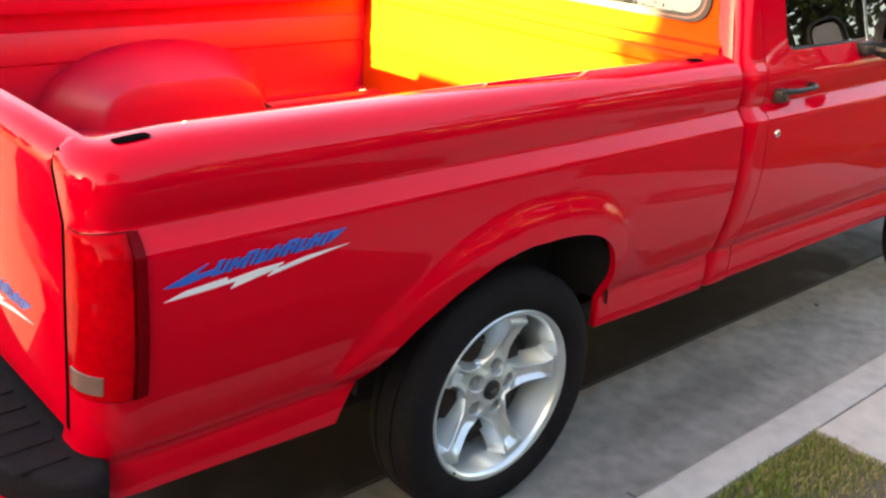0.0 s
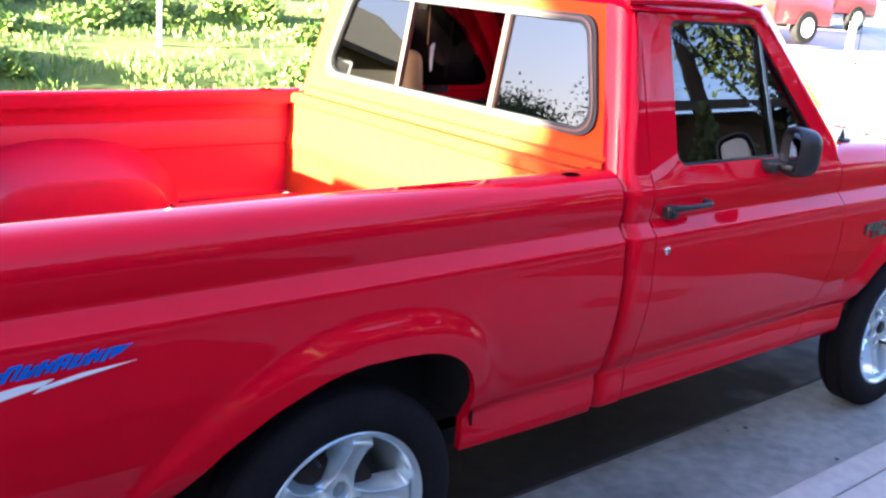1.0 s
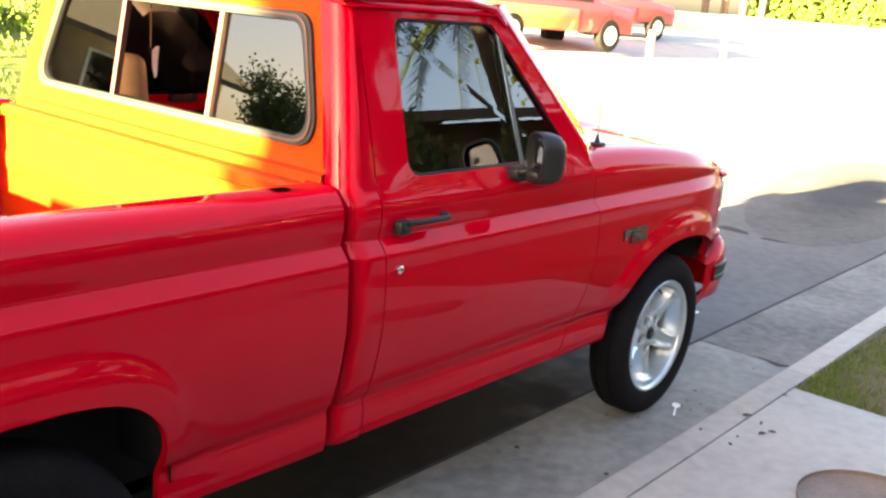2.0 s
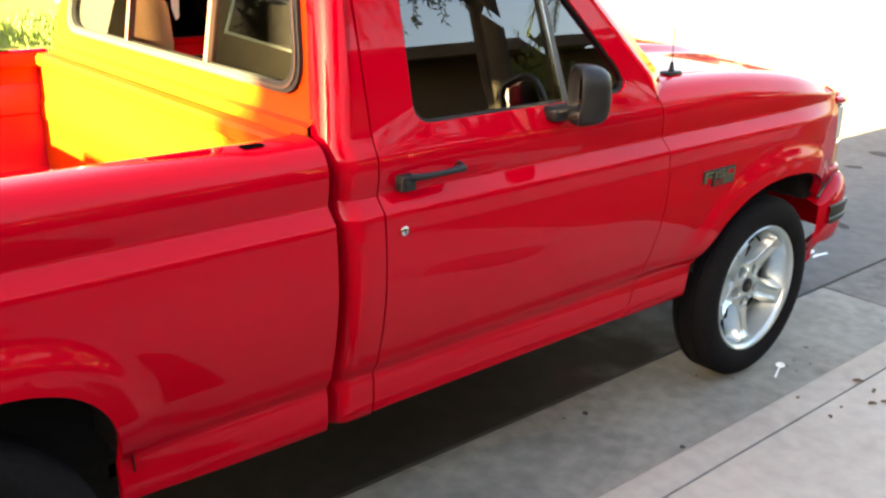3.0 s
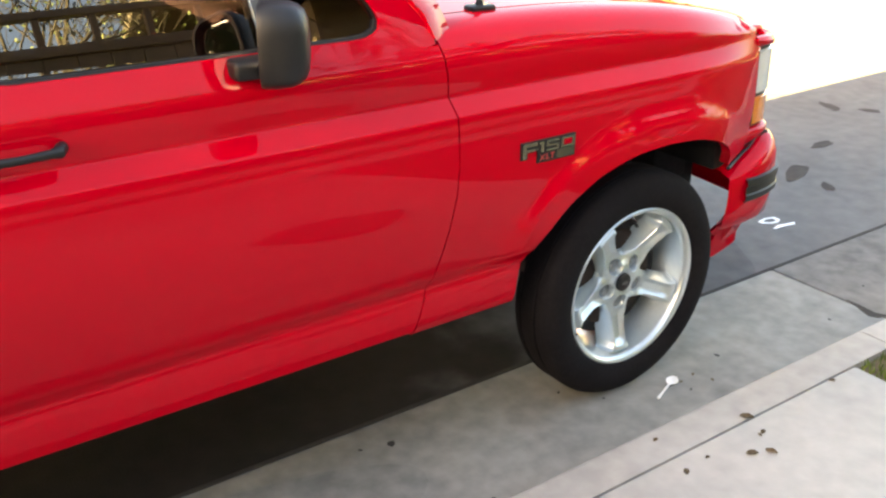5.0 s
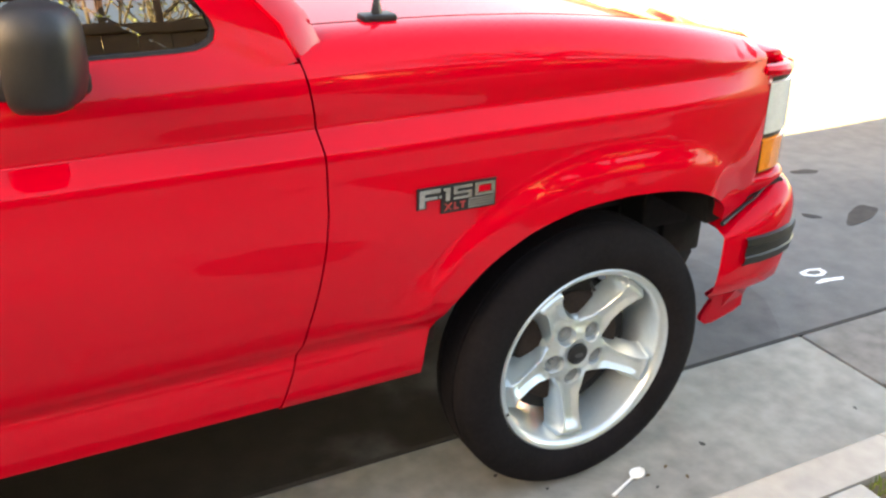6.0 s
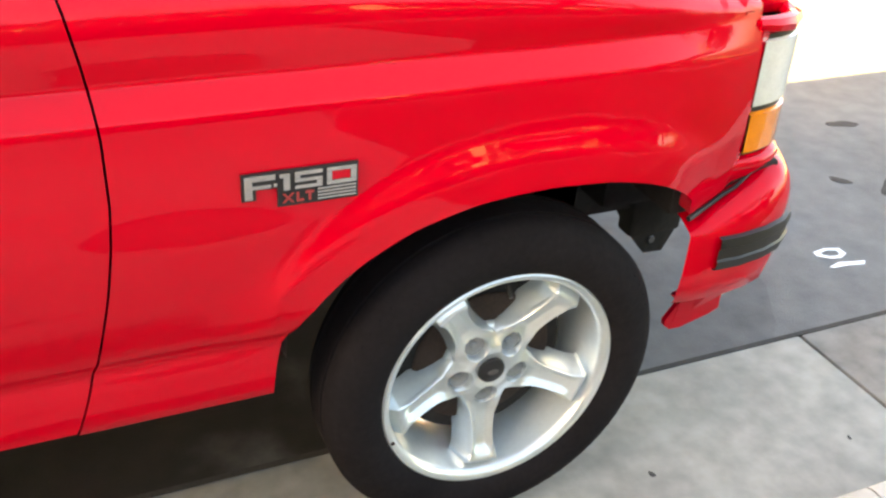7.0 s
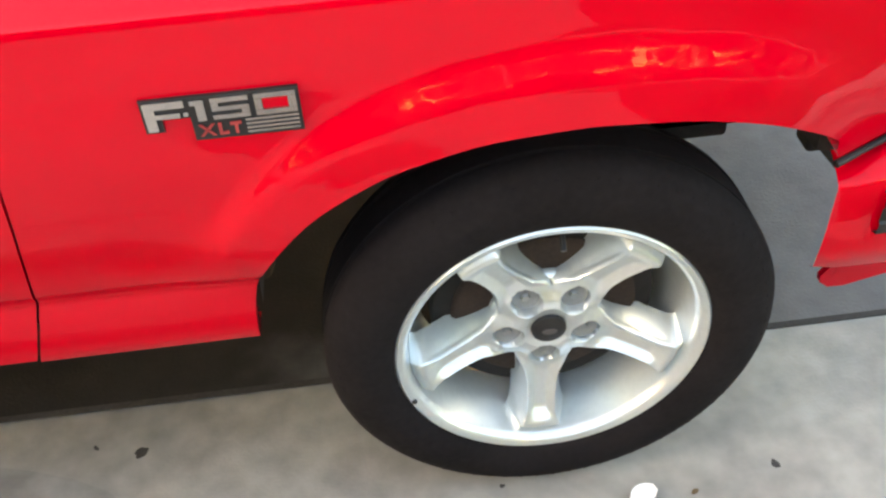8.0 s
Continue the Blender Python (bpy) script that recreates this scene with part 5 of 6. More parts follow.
for a, b in zip([-60, -7.0, -3.2, -0.2, 3.72, 7.4, 11.0], [-7.0, -3.2, -0.2, 3.72, 7.4, 11.0, 60]):
    xs = sorted(set([a + 0.003, b - 0.003] + [x for x in (-1.2, -0.6, 3.9, 4.6) if a < x < b]))
    V, prof = [], 7
    for x in xs:
        h = kerb_h(x)
        V += [(x, KERB_F + 0.035, -0.1), (x, KERB_F + 0.03, 0.0), (x, KERB_F + 0.004, h - 0.025), (x, KERB_F - 0.008, h - 0.006), (x, KERB_F - 0.022, h), (x, KERB_B, h), (x, KERB_B, -0.1)]
    F = [(i * prof + j, i * prof + j + 1, (i + 1) * prof + j + 1, (i + 1) * prof + j) for i in range(len(xs) - 1) for j in range(prof - 1)]
    F += [tuple(range(prof)), tuple(range((len(xs) - 1) * prof, len(xs) * prof))]
    tagged(mesh("kerb", V, F, WALKC, sharp=50), "pale worn concrete kerb", "kerb", kind="structure")
tagged(part("joint_bed", rbox(-60, 60, -4.2, KERB_B - 0.001, -0.1, 0.095, 0), JOINT, smooth=False), "dark dirt below the pavement joints", "joint", kind="structure")
for ya, yb in ((-2.55, KERB_B - 0.006), (-4.15, -2.556)):
    tagged(part("pavement", rbox(WALK_N, WALK_S, ya, yb, 0.0, 0.131, 0.006, 2), WALKC), "pale concrete walk across the verge", "pavement", kind="structure")
slabs("pavement", [-61.2, -7.4, -5.9, -4.4, -2.9, -1.4, 0.1, 1.6, 3.1, 4.6, 6.1, 7.6, 9.1, 60], -5.75, -4.156, 0.0, 0.133, WALKC, "pale concrete pavement slab", "pavement")


def blades(name, n, area, zfn, h0, h1, material, label, seed, wide=0.005, clump=0.0):
    rng = random.Random(seed)
    V, F = [], []
    x0, x1, y0, y1 = area
    k = 0
    while k < n:
        x, y = rng.uniform(x0, x1), rng.uniform(y0, y1)
        dens = noise.noise((x * 1.3, y * 1.3, seed)) if clump else 1
        if clump and dens < rng.uniform(-0.6, 0.35) * clump:
            k += 1
            continue
        z = zfn(x, y)
        h = rng.uniform(h0, h1) * (0.6 + 0.6 * max(0, dens) if clump else 1)
        a = rng.uniform(0, 6.283)
        ux, uy = math.cos(a) * wide, math.sin(a) * wide
        lx, ly = rng.gauss(0, 0.35) * h, rng.gauss(0, 0.35) * h
        b = len(V)
        V += [(x - ux, y - uy, z - 0.01), (x + ux, y + uy, z - 0.01), (x + ux * 0.6 + lx * 0.4, y + uy * 0.6 + ly * 0.4, z + h * 0.6), (x - ux * 0.6 + lx * 0.4, y - uy * 0.6 + ly * 0.4, z + h * 0.6), (x + lx, y + ly, z + h)]
        F += [(b, b + 1, b + 2, b + 3), (b + 3, b + 2, b + 4)]
        k += 1
    me = bpy.data.meshes.new(name)
    me.from_pydata(V, [], F)
    me.materials.append(material)
    return tagged(new(name, me), label, "grass", kind="stuff")


for a, b in ((-30, WALK_N - 0.004), (WALK_S + 0.004, 40)):
    tagged(part("verge", rbox(a, b, -4.15, KERB_B - 0.004, 0.0, 0.118, 0.01), SOIL), "soil of the grass verge beside the kerb", "verge", kind="structure")
blades("verge_grass", 15000, (-0.6, WALK_N - 0.01, -2.2, KERB_B - 0.01), lambda x, y: 0.118, 0.02, 0.05, GRASS, "short green verge grass", 3, 0.003, 0.5)
blades("verge_grass", 8000, (0.1, WALK_N - 0.01, -2.0, KERB_B - 0.01), lambda x, y: 0.118, 0.02, 0.045, DRYGRASS, "dry straw-coloured verge grass", 4, 0.003, 0.8)
blades("verge_grass", 16000, (-6.0, WALK_N - 0.01, -4.1, -2.2), lambda x, y: 0.118, 0.02, 0.06, GRASS, "short patchy verge grass", 7, 0.004, 0.8)
blades("verge_grass", 16000, (WALK_S + 0.01, 10.0, -4.1, -2.4), lambda x, y: 0.118, 0.02, 0.06, GRASS, "short patchy verge grass", 8, 0.004, 0.8)
blades("verge_grass", 24000, (WALK_S + 0.01, 6.5, -2.6, KERB_B - 0.01), lambda x, y: 0.118, 0.02, 0.05, GRASS, "short green verge grass", 5, 0.003, 0.4)
blades("verge_grass", 7000, (WALK_S + 0.01, 6.0, -2.4, KERB_B - 0.01), lambda x, y: 0.118, 0.02, 0.05, GRASS, "short green verge grass", 6, 0.003, 0.5)

# ---- things on the ground ----
V, F = lathe([(0.0, 0.0), (0.28, 0.0), (0.285, -0.004), (0.285, -0.02)], 48)
tagged(mesh("utility_cover", [(x + 2.55, z - 2.06, 0.1345 - y) for x, y, z in V], F, IRON), "round rust-brown utility cover in the pavement", "utility cover")


def spoon(at, turn):
    V, F = [], []
    N = 14
    for i in range(N + 1):
        t = i / N
        x = 0.15 * t
        if t < 0.68:
            w = 0.0048 - 0.0012 * math.sin(math.pi * t)
            z = 0.003
        else:
            q = (t - 0.68) / 0.32
            w = 0.003 + 0.0165 * math.sin(math.pi * min(1, 0.12 + q * 0.84)) ** 0.7
            z = 0.003 + 0.001 * q
        dip = 0.006 * (math.sin(math.pi * (t - 0.68) / 0.32) if t > 0.68 else 0)
        V += [(x, -w, z + 0.004), (x, -w * 0.5, z + 0.004 - dip * 0.7), (x, 0, z + 0.004 - dip), (x, w * 0.5, z + 0.004 - dip * 0.7), (x, w, z + 0.004)]
        V += [(x, w, z + 0.0015), (x, 0, z - dip * 0.4 - 0.001), (x, -w, z + 0.0015)]
    k = 8
    F = [(i * k + j, i * k + (j + 1) % k, (i + 1) * k + (j + 1) % k, (i + 1) * k + j) for i in range(N) for j in range(k)]
    F += [tuple(range(k)), tuple(reversed(range(N * k, N * k + k)))]
    ob = mesh("plastic_spoon", V, F, PLASTIC, sharp=60)
    ob.matrix_basis = pose(at[0], at[1], at[2], 0, 0, turn)
    return tagged(ob, "white plastic spoon lying in the gutter", "spoon")


spoon((3.015, -1.042, 0.001), 22)


def patch(name, at, rx, ry, turn, material, label, category):
    """A thin darkened disc lying on the surface."""
    V, F = plate([(math.cos(2 * math.pi * i / 40), math.sin(2 * math.pi * i / 40)) for i in range(40)], lambda u, v, e: (u, v, e), 0.001)
    ob = tagged(mesh(name, V, F, material, smooth=False), label, category, kind="structure")
    ob.matrix_basis = pose(at[0], at[1], at[2], 0, 0, turn) @ Matrix.Diagonal((rx, ry, 1, 1))
    return ob


def stain(name, at, rx, ry, turn, material, label, category, seed, h=0.0015):
    rng = random.Random(seed)
    out = []
    ph = [rng.uniform(0, 6.28) for _ in range(4)]
    for i in range(28):
        a = 2 * math.pi * i / 28
        r = 1 + 0.14 * math.sin(2 * a + ph[0]) + 0.10 * math.sin(3 * a + ph[1]) + 0.07 * math.sin(5 * a + ph[2])
        out.append((rx * r * math.cos(a), ry * r * math.sin(a)))
    V, F = plate(out, lambda u, v, d: (u, v, d), h)
    ob = mesh(name, V, F, material, smooth=False)
    ob.matrix_basis = pose(at[0], at[1], at[2], 0, 0, turn)
    return tagged(ob, label, category, kind="structure")


for i, (x, y, rx, ry) in enumerate([(5.76, 0.25, 0.10, 0.035), (5.23, 0.04, 0.13, 0.055), (5.18, -0.18, 0.06, 0.03), (6.5, 0.70, 0.10, 0.04), (7.2, 0.53, 0.17, 0.06), (7.14, 0.14, 0.10, 0.04), (6.63, 0.50, 0.07, 0.03), (5.0, 0.12, 0.045, 0.02), (5.42, 0.55, 0.07, 0.03)]):
    stain("oil_spot", (x, y, -0.0035), rx, ry, 20 * i, GRIME, "dark oil spot on the asphalt", "oil spot", 20 + i)
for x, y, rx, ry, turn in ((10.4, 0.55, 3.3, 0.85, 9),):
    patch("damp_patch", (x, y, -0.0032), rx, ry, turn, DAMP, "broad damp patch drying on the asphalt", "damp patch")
# shade below the truck, painted onto the road as one soft dark oval
patch("oil_patch", (1.15, -0.2, -0.0032), 3.1, 1.2, 0, SHADED_ROAD, "shade below the truck painted on the asphalt", "oil patch")
tagged(part("edge_joint", rbox(-60, 60, GUT - 0.004, GUT + 0.011, -0.03, 0.0012, 0), JOINT, smooth=False), "dark dirt-filled joint between gutter and asphalt", "joint", kind="structure")
rng = random.Random(8)
for i in range(24):
    x, y = rng.uniform(0.5, 5.0), rng.uniform(-1.22, GUT - 0.03)
    s0 = rng.uniform(0.003, 0.011)
    stain("gum_spot", (x, y, 0.0), s0 * 1.5, s0, rng.uniform(0, 180), STAIN, "small dark gum spot on the concrete", "spot", 60 + i, 0.001)
# soft ovals a tone darker than the gutter slabs
for x, y, rx, ry, turn in ((1.05, -0.92, 1.15, 0.26, 0), (-1.1, -0.92, 0.9, 0.26, 0)):
    patch("dirt_film", (x, y, 0.0006), rx, ry, turn, DARK_GUTTER, "soft darker patch on the gutter concrete", "stain")
# sprayed utility marks on the asphalt
out = [(4.505, -0.276), (4.559, -0.268), (4.612, -0.283), (4.611, -0.318), (4.575, -0.334), (4.538, -0.328), (4.500, -0.300)]
hole = [(4.528, -0.285), (4.560, -0.280), (4.592, -0.291), (4.590, -0.312), (4.570, -0.319), (4.543, -0.315), (4.524, -0.300)]
n = len(out)
V = [(x, y, -0.0035) for x, y in out] + [(x, y, -0.0015) for x, y in out] + [(x, y, -0.0015) for x, y in hole] + [(x, y, -0.0035) for x, y in hole]
F = [(k * n + i, k * n + (i + 1) % n, (k + 1) * n + (i + 1) % n, (k + 1) * n + i) for k in range(3) for i in range(n)]
tagged(mesh("paint_mark", V, F, WHITE, smooth=False), "white sprayed ring on the asphalt", "paint mark", kind="structure")
V, F = plate([(4.492, -0.368), (4.505, -0.377), (4.56, -0.379), (4.622, -0.391), (4.640, -0.374), (4.575, -0.362), (4.545, -0.354)], lambda u, v, d: (u, v, -0.0035 + d), 0.002)
tagged(mesh("paint_mark", V, F, WHITE, smooth=False), "short white sprayed dash on the asphalt", "paint mark", kind="structure")
# broken corner of the gutter slab, filled with dirt
V, F = plate([(4.135, -0.97), (4.136, -1.03), (4.130, -1.07), (4.128, -1.10), (4.150, -1.14), (4.10, -1.128), (4.082, -1.10), (4.100, -1.056), (4.118, -1.02)], lambda u, v, d: (u, v, d), 0.0015)
tagged(mesh("slab_break", V, F, JOINT, smooth=False), "dirt-filled broken corner at a slab joint", "crack", kind="structure")


def leaf(at, size, turn, seed):
    """A curled dry leaf with a raised rim and a short stalk."""
    rng = random.Random(seed)
    V, F, n = [], [], 9
    for i in range(n):
        t = i / (n - 1)
        w = 0.30 * math.sin(math.pi * min(1, 0.06 + 0.9 * t)) ** 0.8
        bend = 0.10 * math.sin(math.pi * t) * rng.uniform(0.6, 1.2)
        V += [(t - 0.5, -w, bend + 0.10 * rng.random()), (t - 0.5, 0, bend * 0.4), (t - 0.5, w, bend + 0.10 * rng.random())]
    F = [(3 * i + j, 3 * i + j + 1, 3 * i + j + 4, 3 * i + j + 3) for i in range(n - 1) for j in range(2)]
    b = len(V)
    V += [(x, y, z - 0.03) for x, y, z in V]
    F += [tuple(b + k for k in reversed(f)) for f in F]
    rim = [3 * i for i in range(n)] + [3 * n - 2, 3 * n - 1] + [3 * i + 2 for i in range(n - 2, -1, -1)] + [1]
    F += [(rim[i], rim[(i + 1) % len(rim)], b + rim[(i + 1) % len(rim)], b + rim[i]) for i in range(len(rim))]
    ob = mesh("dry_leaf", [(x * size, y * size, (z + 0.03) * size) for x, y, z in V], F, LEAFDRY, sharp=70)
    ob.matrix_basis = pose(at[0], at[1], at[2], 0, 0, turn)
    return tagged(ob, "small curled dry brown leaf on the concrete", "leaf", "leaf litter by the kerb")


for i, (x, y, z, size, turn) in enumerate([(2.994, -1.378, 0.131, 0.040, -50), (2.970, -1.452, 0.132, 0.022, 20), (2.951, -1.456, 0.132, 0.014, 80), (2.865, -1.498, 0.132, 0.034, -28), (2.914, -1.522, 0.132, 0.032, -65),
                                           (2.753, -1.441, 0.132, 0.016, 0), (2.659, -1.450, 0.132, 0.024, 50), (2.699, -1.306, 0.130, 0.020, 10), (3.366, -1.402, 0.132, 0.022, -30),
                                           (3.224, -1.002, 0.001, 0.016, 30), (3.249, -1.061, 0.001, 0.016, 70), (3.155, -1.012, 0.001, 0.015, 0), (3.725, -1.205, 0.001, 0.028, 40), (3.30, -1.17, 0.001, 0.02, 120)]):
    leaf((x, y, z), size, turn, 300 + i)

# ---- across the street ----
def bush(at, r, h, n, seed, material=LEAF, name="bush", label="dusty green shrub on the bank", leaf=0.05):
    rng = random.Random(seed)
    e = thing(name, label, "bush", at, "shrubs along the street")
    V, F = [], []
    for k in range(5):
        a = rng.uniform(0, 6.28)
        v, f = tube([(0, 0, -0.05), (math.cos(a) * r * 0.3, math.sin(a) * r * 0.3, h * 0.5), (math.cos(a) * r * 0.6, math.sin(a) * r * 0.6, h * 0.85)], [0.02, 0.012, 0.004], 5)
        F += [tuple(len(V) + i for i in q) for q in f]
        V += v
    mesh("stem_cluster", V, F, BARK, e)
    V, F = [], []
    for k in range(n):
        a, t = rng.uniform(0, 6.28), rng.random() ** 0.5
        zz = rng.random()
        rr = r * t * (1 - 0.55 * zz * zz) * (0.75 + 0.4 * noise.noise((math.cos(a) * 1.5 + seed, math.sin(a) * 1.5, zz * 2)))
        p = Vector((rr * math.cos(a), rr * math.sin(a), h * zz * (0.8 + 0.35 * noise.noise((a, seed, 0)))))
        d = Vector((rng.gauss(0, 1), rng.gauss(0, 1), rng.gauss(0.3, 1))).normalized()
        u = d.orthogonal().normalized() * leaf * 0.4
        l = leaf * rng.uniform(0.7, 1.4)
        b = len(V)
        V += [p, p + d * l * 0.5 + u, p + d * l, p + d * l * 0.5 - u]
        F.append((b, b + 1, b + 2, b + 3))
    me = bpy.data.meshes.new("foliage")
    me.from_pydata([tuple(v) for v in V], [], F)
    me.materials.append(material)
    ob = new("foliage", me)
    ob.parent = e
    return e


def tree(at, height, trunk_h, crown_r, n, seed, label, leaf=0.16, deep=3, lean=(0, 0), fill=0, mid=3.6, tall=2.3):
    rng = random.Random(seed)
    e = thing("tree", label, "tree", at)
    V, F, tips = [], [], []
    def limb(p, d, length, r, depth):
        pts, q, dd = [p], p.copy(), d.copy()
        for i in range(4):
            dd = (dd + Vector((rng.gauss(0, 0.14), rng.gauss(0, 0.14), rng.gauss(0.04, 0.1)))).normalized()
            q = q + dd * length / 4
            pts.append(q.copy())
        v, f = tube(pts, [r, r * 0.88, r * 0.76, r * 0.64, r * 0.5], 7 if depth < 2 else 5)
        base = len(V)
        V.extend(v)
        F.extend([tuple(base + i for i in g) for g in f])
        if depth >= deep:
            tips.extend(pts[1:])
            return
        for k in range(rng.randint(3, 4)):
            a = rng.uniform(0, 6.28)
            nd = (dd * rng.uniform(0.5, 1.0) + Vector((math.cos(a), math.sin(a), rng.uniform(-0.1, 0.6)))).normalized()
            at_ = pts[rng.randint(2, 4)]
            if math.hypot(at_.x + nd.x * length * 0.7, at_.y + nd.y * length * 0.7) > crown_r:
                nd = (nd + Vector((-at_.x, -at_.y, 1.5))).normalized()
            limb(at_, nd, length * rng.uniform(0.55, 0.8), r * 0.5, depth + 1)
    limb(Vector((0, 0, -0.1)), Vector((lean[0], lean[1], 1)).normalized(), trunk_h, 0.05 * height * 0.45 + 0.05, 0)
    mesh("trunk", V, F, BARK, e)
    LV, LF = [], []
    for k in range(n):
        t = tips[rng.randrange(len(tips))]
        p = t + Vector((rng.gauss(0, crown_r * 0.16), rng.gauss(0, crown_r * 0.16), rng.gauss(0, crown_r * 0.12)))
        if math.hypot(p.x, p.y) > crown_r * (1 + 0.12 * math.sin(5 * math.atan2(p.y, p.x) + seed)):
            continue
        d = Vector((rng.gauss(0, 1), rng.gauss(0, 1), rng.gauss(-0.3, 0.8))).normalized()
        u = d.orthogonal().normalized() * leaf * 0.35
        l = leaf * rng.uniform(0.6, 1.3)
        b = len(LV)
        LV += [p, p + d * l * 0.5 + u, p + d * l, p + d * l * 0.5 - u]
        LF.append((b, b + 1, b + 2, b + 3))
    for k in range(fill):
        q = Vector((rng.uniform(-1, 1), rng.uniform(-1, 1), rng.uniform(-1, 1)))
        if q.length > 1 + 0.25 * noise.noise(q * 2.2 + Vector((seed, 0, 0))) - 0.08:
            continue
        p = Vector((q.x * crown_r, q.y * crown_r, mid + q.z * tall))
        d = Vector((rng.gauss(0, 1), rng.gauss(0, 1), rng.gauss(-0.3, 0.8))).normalized()
        u = d.orthogonal().normalized() * leaf * 0.35
        l = leaf * rng.uniform(0.6, 1.3)
        b = len(LV)
        LV += [p, p + d * l * 0.5 + u, p + d * l, p + d * l * 0.5 - u]
        LF.append((b, b + 1, b + 2, b + 3))
    me = bpy.data.meshes.new("crown")
    me.from_pydata([tuple(v) for v in LV], [], LF)
    me.materials.append(LEAF)
    ob = new("crown", me)
    ob.parent = e
    return e


def weeping_tree(at, seed):
    """A leaning trunk with arching limbs, from which thin leafy strands hang down."""
    rng = random.Random(seed)
    e = thing("tree", "weeping street tree with hanging leafy strands", "tree", at)
    V, F, L, LF = [], [], [], []
    def grow(pts, radii, n=7):
        v, f = tube(pts, radii, n)
        F.extend([tuple(len(V) + i for i in g) for g in f])
        V.extend(v)
    grow([(0, 0, -0.2), (0.06, 0.03, 1.1), (0.22, 0.08, 2.3), (0.42, 0.1, 3.4), (0.5, 0.1, 4.3)], [0.20, 0.16, 0.14, 0.12, 0.10], 10)
    grow([(0.12, 0.05, 1.7), (0.5, -0.3, 3.0), (0.9, -0.5, 4.4)], [0.11, 0.09, 0.06], 8)
    for k in range(17):
        a, reach = 2 * math.pi * k / 17 + rng.uniform(-0.15, 0.15), rng.uniform(1.3, 2.5)
        c, d = math.cos(a), math.sin(a)
        root = Vector((0.4 + 0.2 * rng.random(), 0.1, 3.75 + 0.4 * rng.random()))
        arc = [root + Vector((c * reach * t, d * reach * t, 1.25 * math.sin(math.pi * min(1, t * 0.72)) * rng.uniform(0.95, 1.05))) for t in (0, 0.25, 0.5, 0.75, 1.0)]
        grow(arc, [0.055, 0.045, 0.034, 0.022, 0.010], 6)
        for j in range(15):
            t = rng.uniform(0.25, 1.0) * 4
            i = min(3, int(t))
            p = arc[i].lerp(arc[i + 1], t - i) + Vector((rng.gauss(0, 0.16), rng.gauss(0, 0.16), 0))
            low = max(3.55 + 0.5 * rng.random(), p.z - rng.uniform(0.3, 1.0))
            sway = Vector((rng.gauss(0, 0.08), rng.gauss(0, 0.08), 0))
            line = [p, p.lerp(Vector((p.x, p.y, low)), 0.5) + sway, Vector((p.x, p.y, low)) + sway * 1.6]
            grow(line, [0.006, 0.005, 0.003], 4)
            for q in range(26):
                u = rng.random()
                o = line[0].lerp(line[1], u * 2) if u < 0.5 else line[1].lerp(line[2], u * 2 - 1)
                w = Vector((rng.gauss(0, 1), rng.gauss(0, 1), rng.gauss(-0.9, 0.5))).normalized()
                h = w.orthogonal().normalized() * 0.012
                l, b = rng.uniform(0.06, 0.14), len(L)
                L.extend([o, o + w * l * 0.5 + h, o + w * l, o + w * l * 0.5 - h])
                LF.append((b, b + 1, b + 2, b + 3))
    mesh("trunk", V, F, BARK, e)
    me = bpy.data.meshes.new("crown")
    me.from_pydata([tuple(v) for v in L], [], LF)
    me.materials.append(LEAF)
    new("crown", me).parent = e


def palm(at, height, seed):
    """A slim ringed trunk with a head of arching feathered fronds."""
    rng = random.Random(seed)
    e = thing("palm_tree", "slim palm with arching feathered fronds", "palm tree", at)
    V, F = lathe([(0.0, -0.3)] + [(0.16 - 0.05 * k / 24 + 0.012 * (k % 2), height * k / 24) for k in range(25)] + [(0.0, height + 0.1)], 12)
    mesh("trunk", [(x, z, y) for x, y, z in V], F, BARK, e, sharp=60)
    for k in range(22):
        a, tilt, size = 2.4 * k, rng.uniform(-0.35, 1.1), rng.uniform(1.5, 2.1)
        c, d = math.cos(a), math.sin(a)
        spine = []
        for i in range(11):
            t = i / 10
            spine.append(Vector((c * size * t, d * size * t, height + size * (tilt * t - 0.95 * t * t))))
        V, F = tube(spine, [0.018 - 0.0014 * i for i in range(11)], 5)
        V = [tuple(v) for v in V]
        for i in range(58):
            t = 0.12 + 0.87 * i / 57
            j = min(9, int(t * 10))
            p = spine[j].lerp(spine[j + 1], t * 10 - j)
            l = 0.42 * math.sin(math.pi * min(1, 0.15 + 0.85 * t)) ** 0.6 + 0.05
            for sd_ in (-1, 1):
                w = Vector((-d * sd_ + c * 0.7, c * sd_ + d * 0.7, -0.55 + rng.gauss(0, 0.12))).normalized()
                h = Vector((c, d, 0)) * 0.013
                b = len(V)
                V += [tuple(p - h), tuple(p + h), tuple(p + w * l * 0.6 + h * 0.8), tuple(p + w * l), tuple(p + w * l * 0.6 - h * 0.8)]
                F.append((b, b + 1, b + 2, b + 3, b + 4))
        me = bpy.data.meshes.new("frond")
        me.from_pydata(V, [], F)
        me.materials.append(LEAF)
        new("frond", me).parent = e


blades("bank_grass", 30000, (-2, 11, 7.45, 16), lambda x, y: bank(y) + 0.02, 0.05, 0.13, GRASS, "rough green grass on the bank", 11, 0.012, 0.7)
rng = random.Random(5)
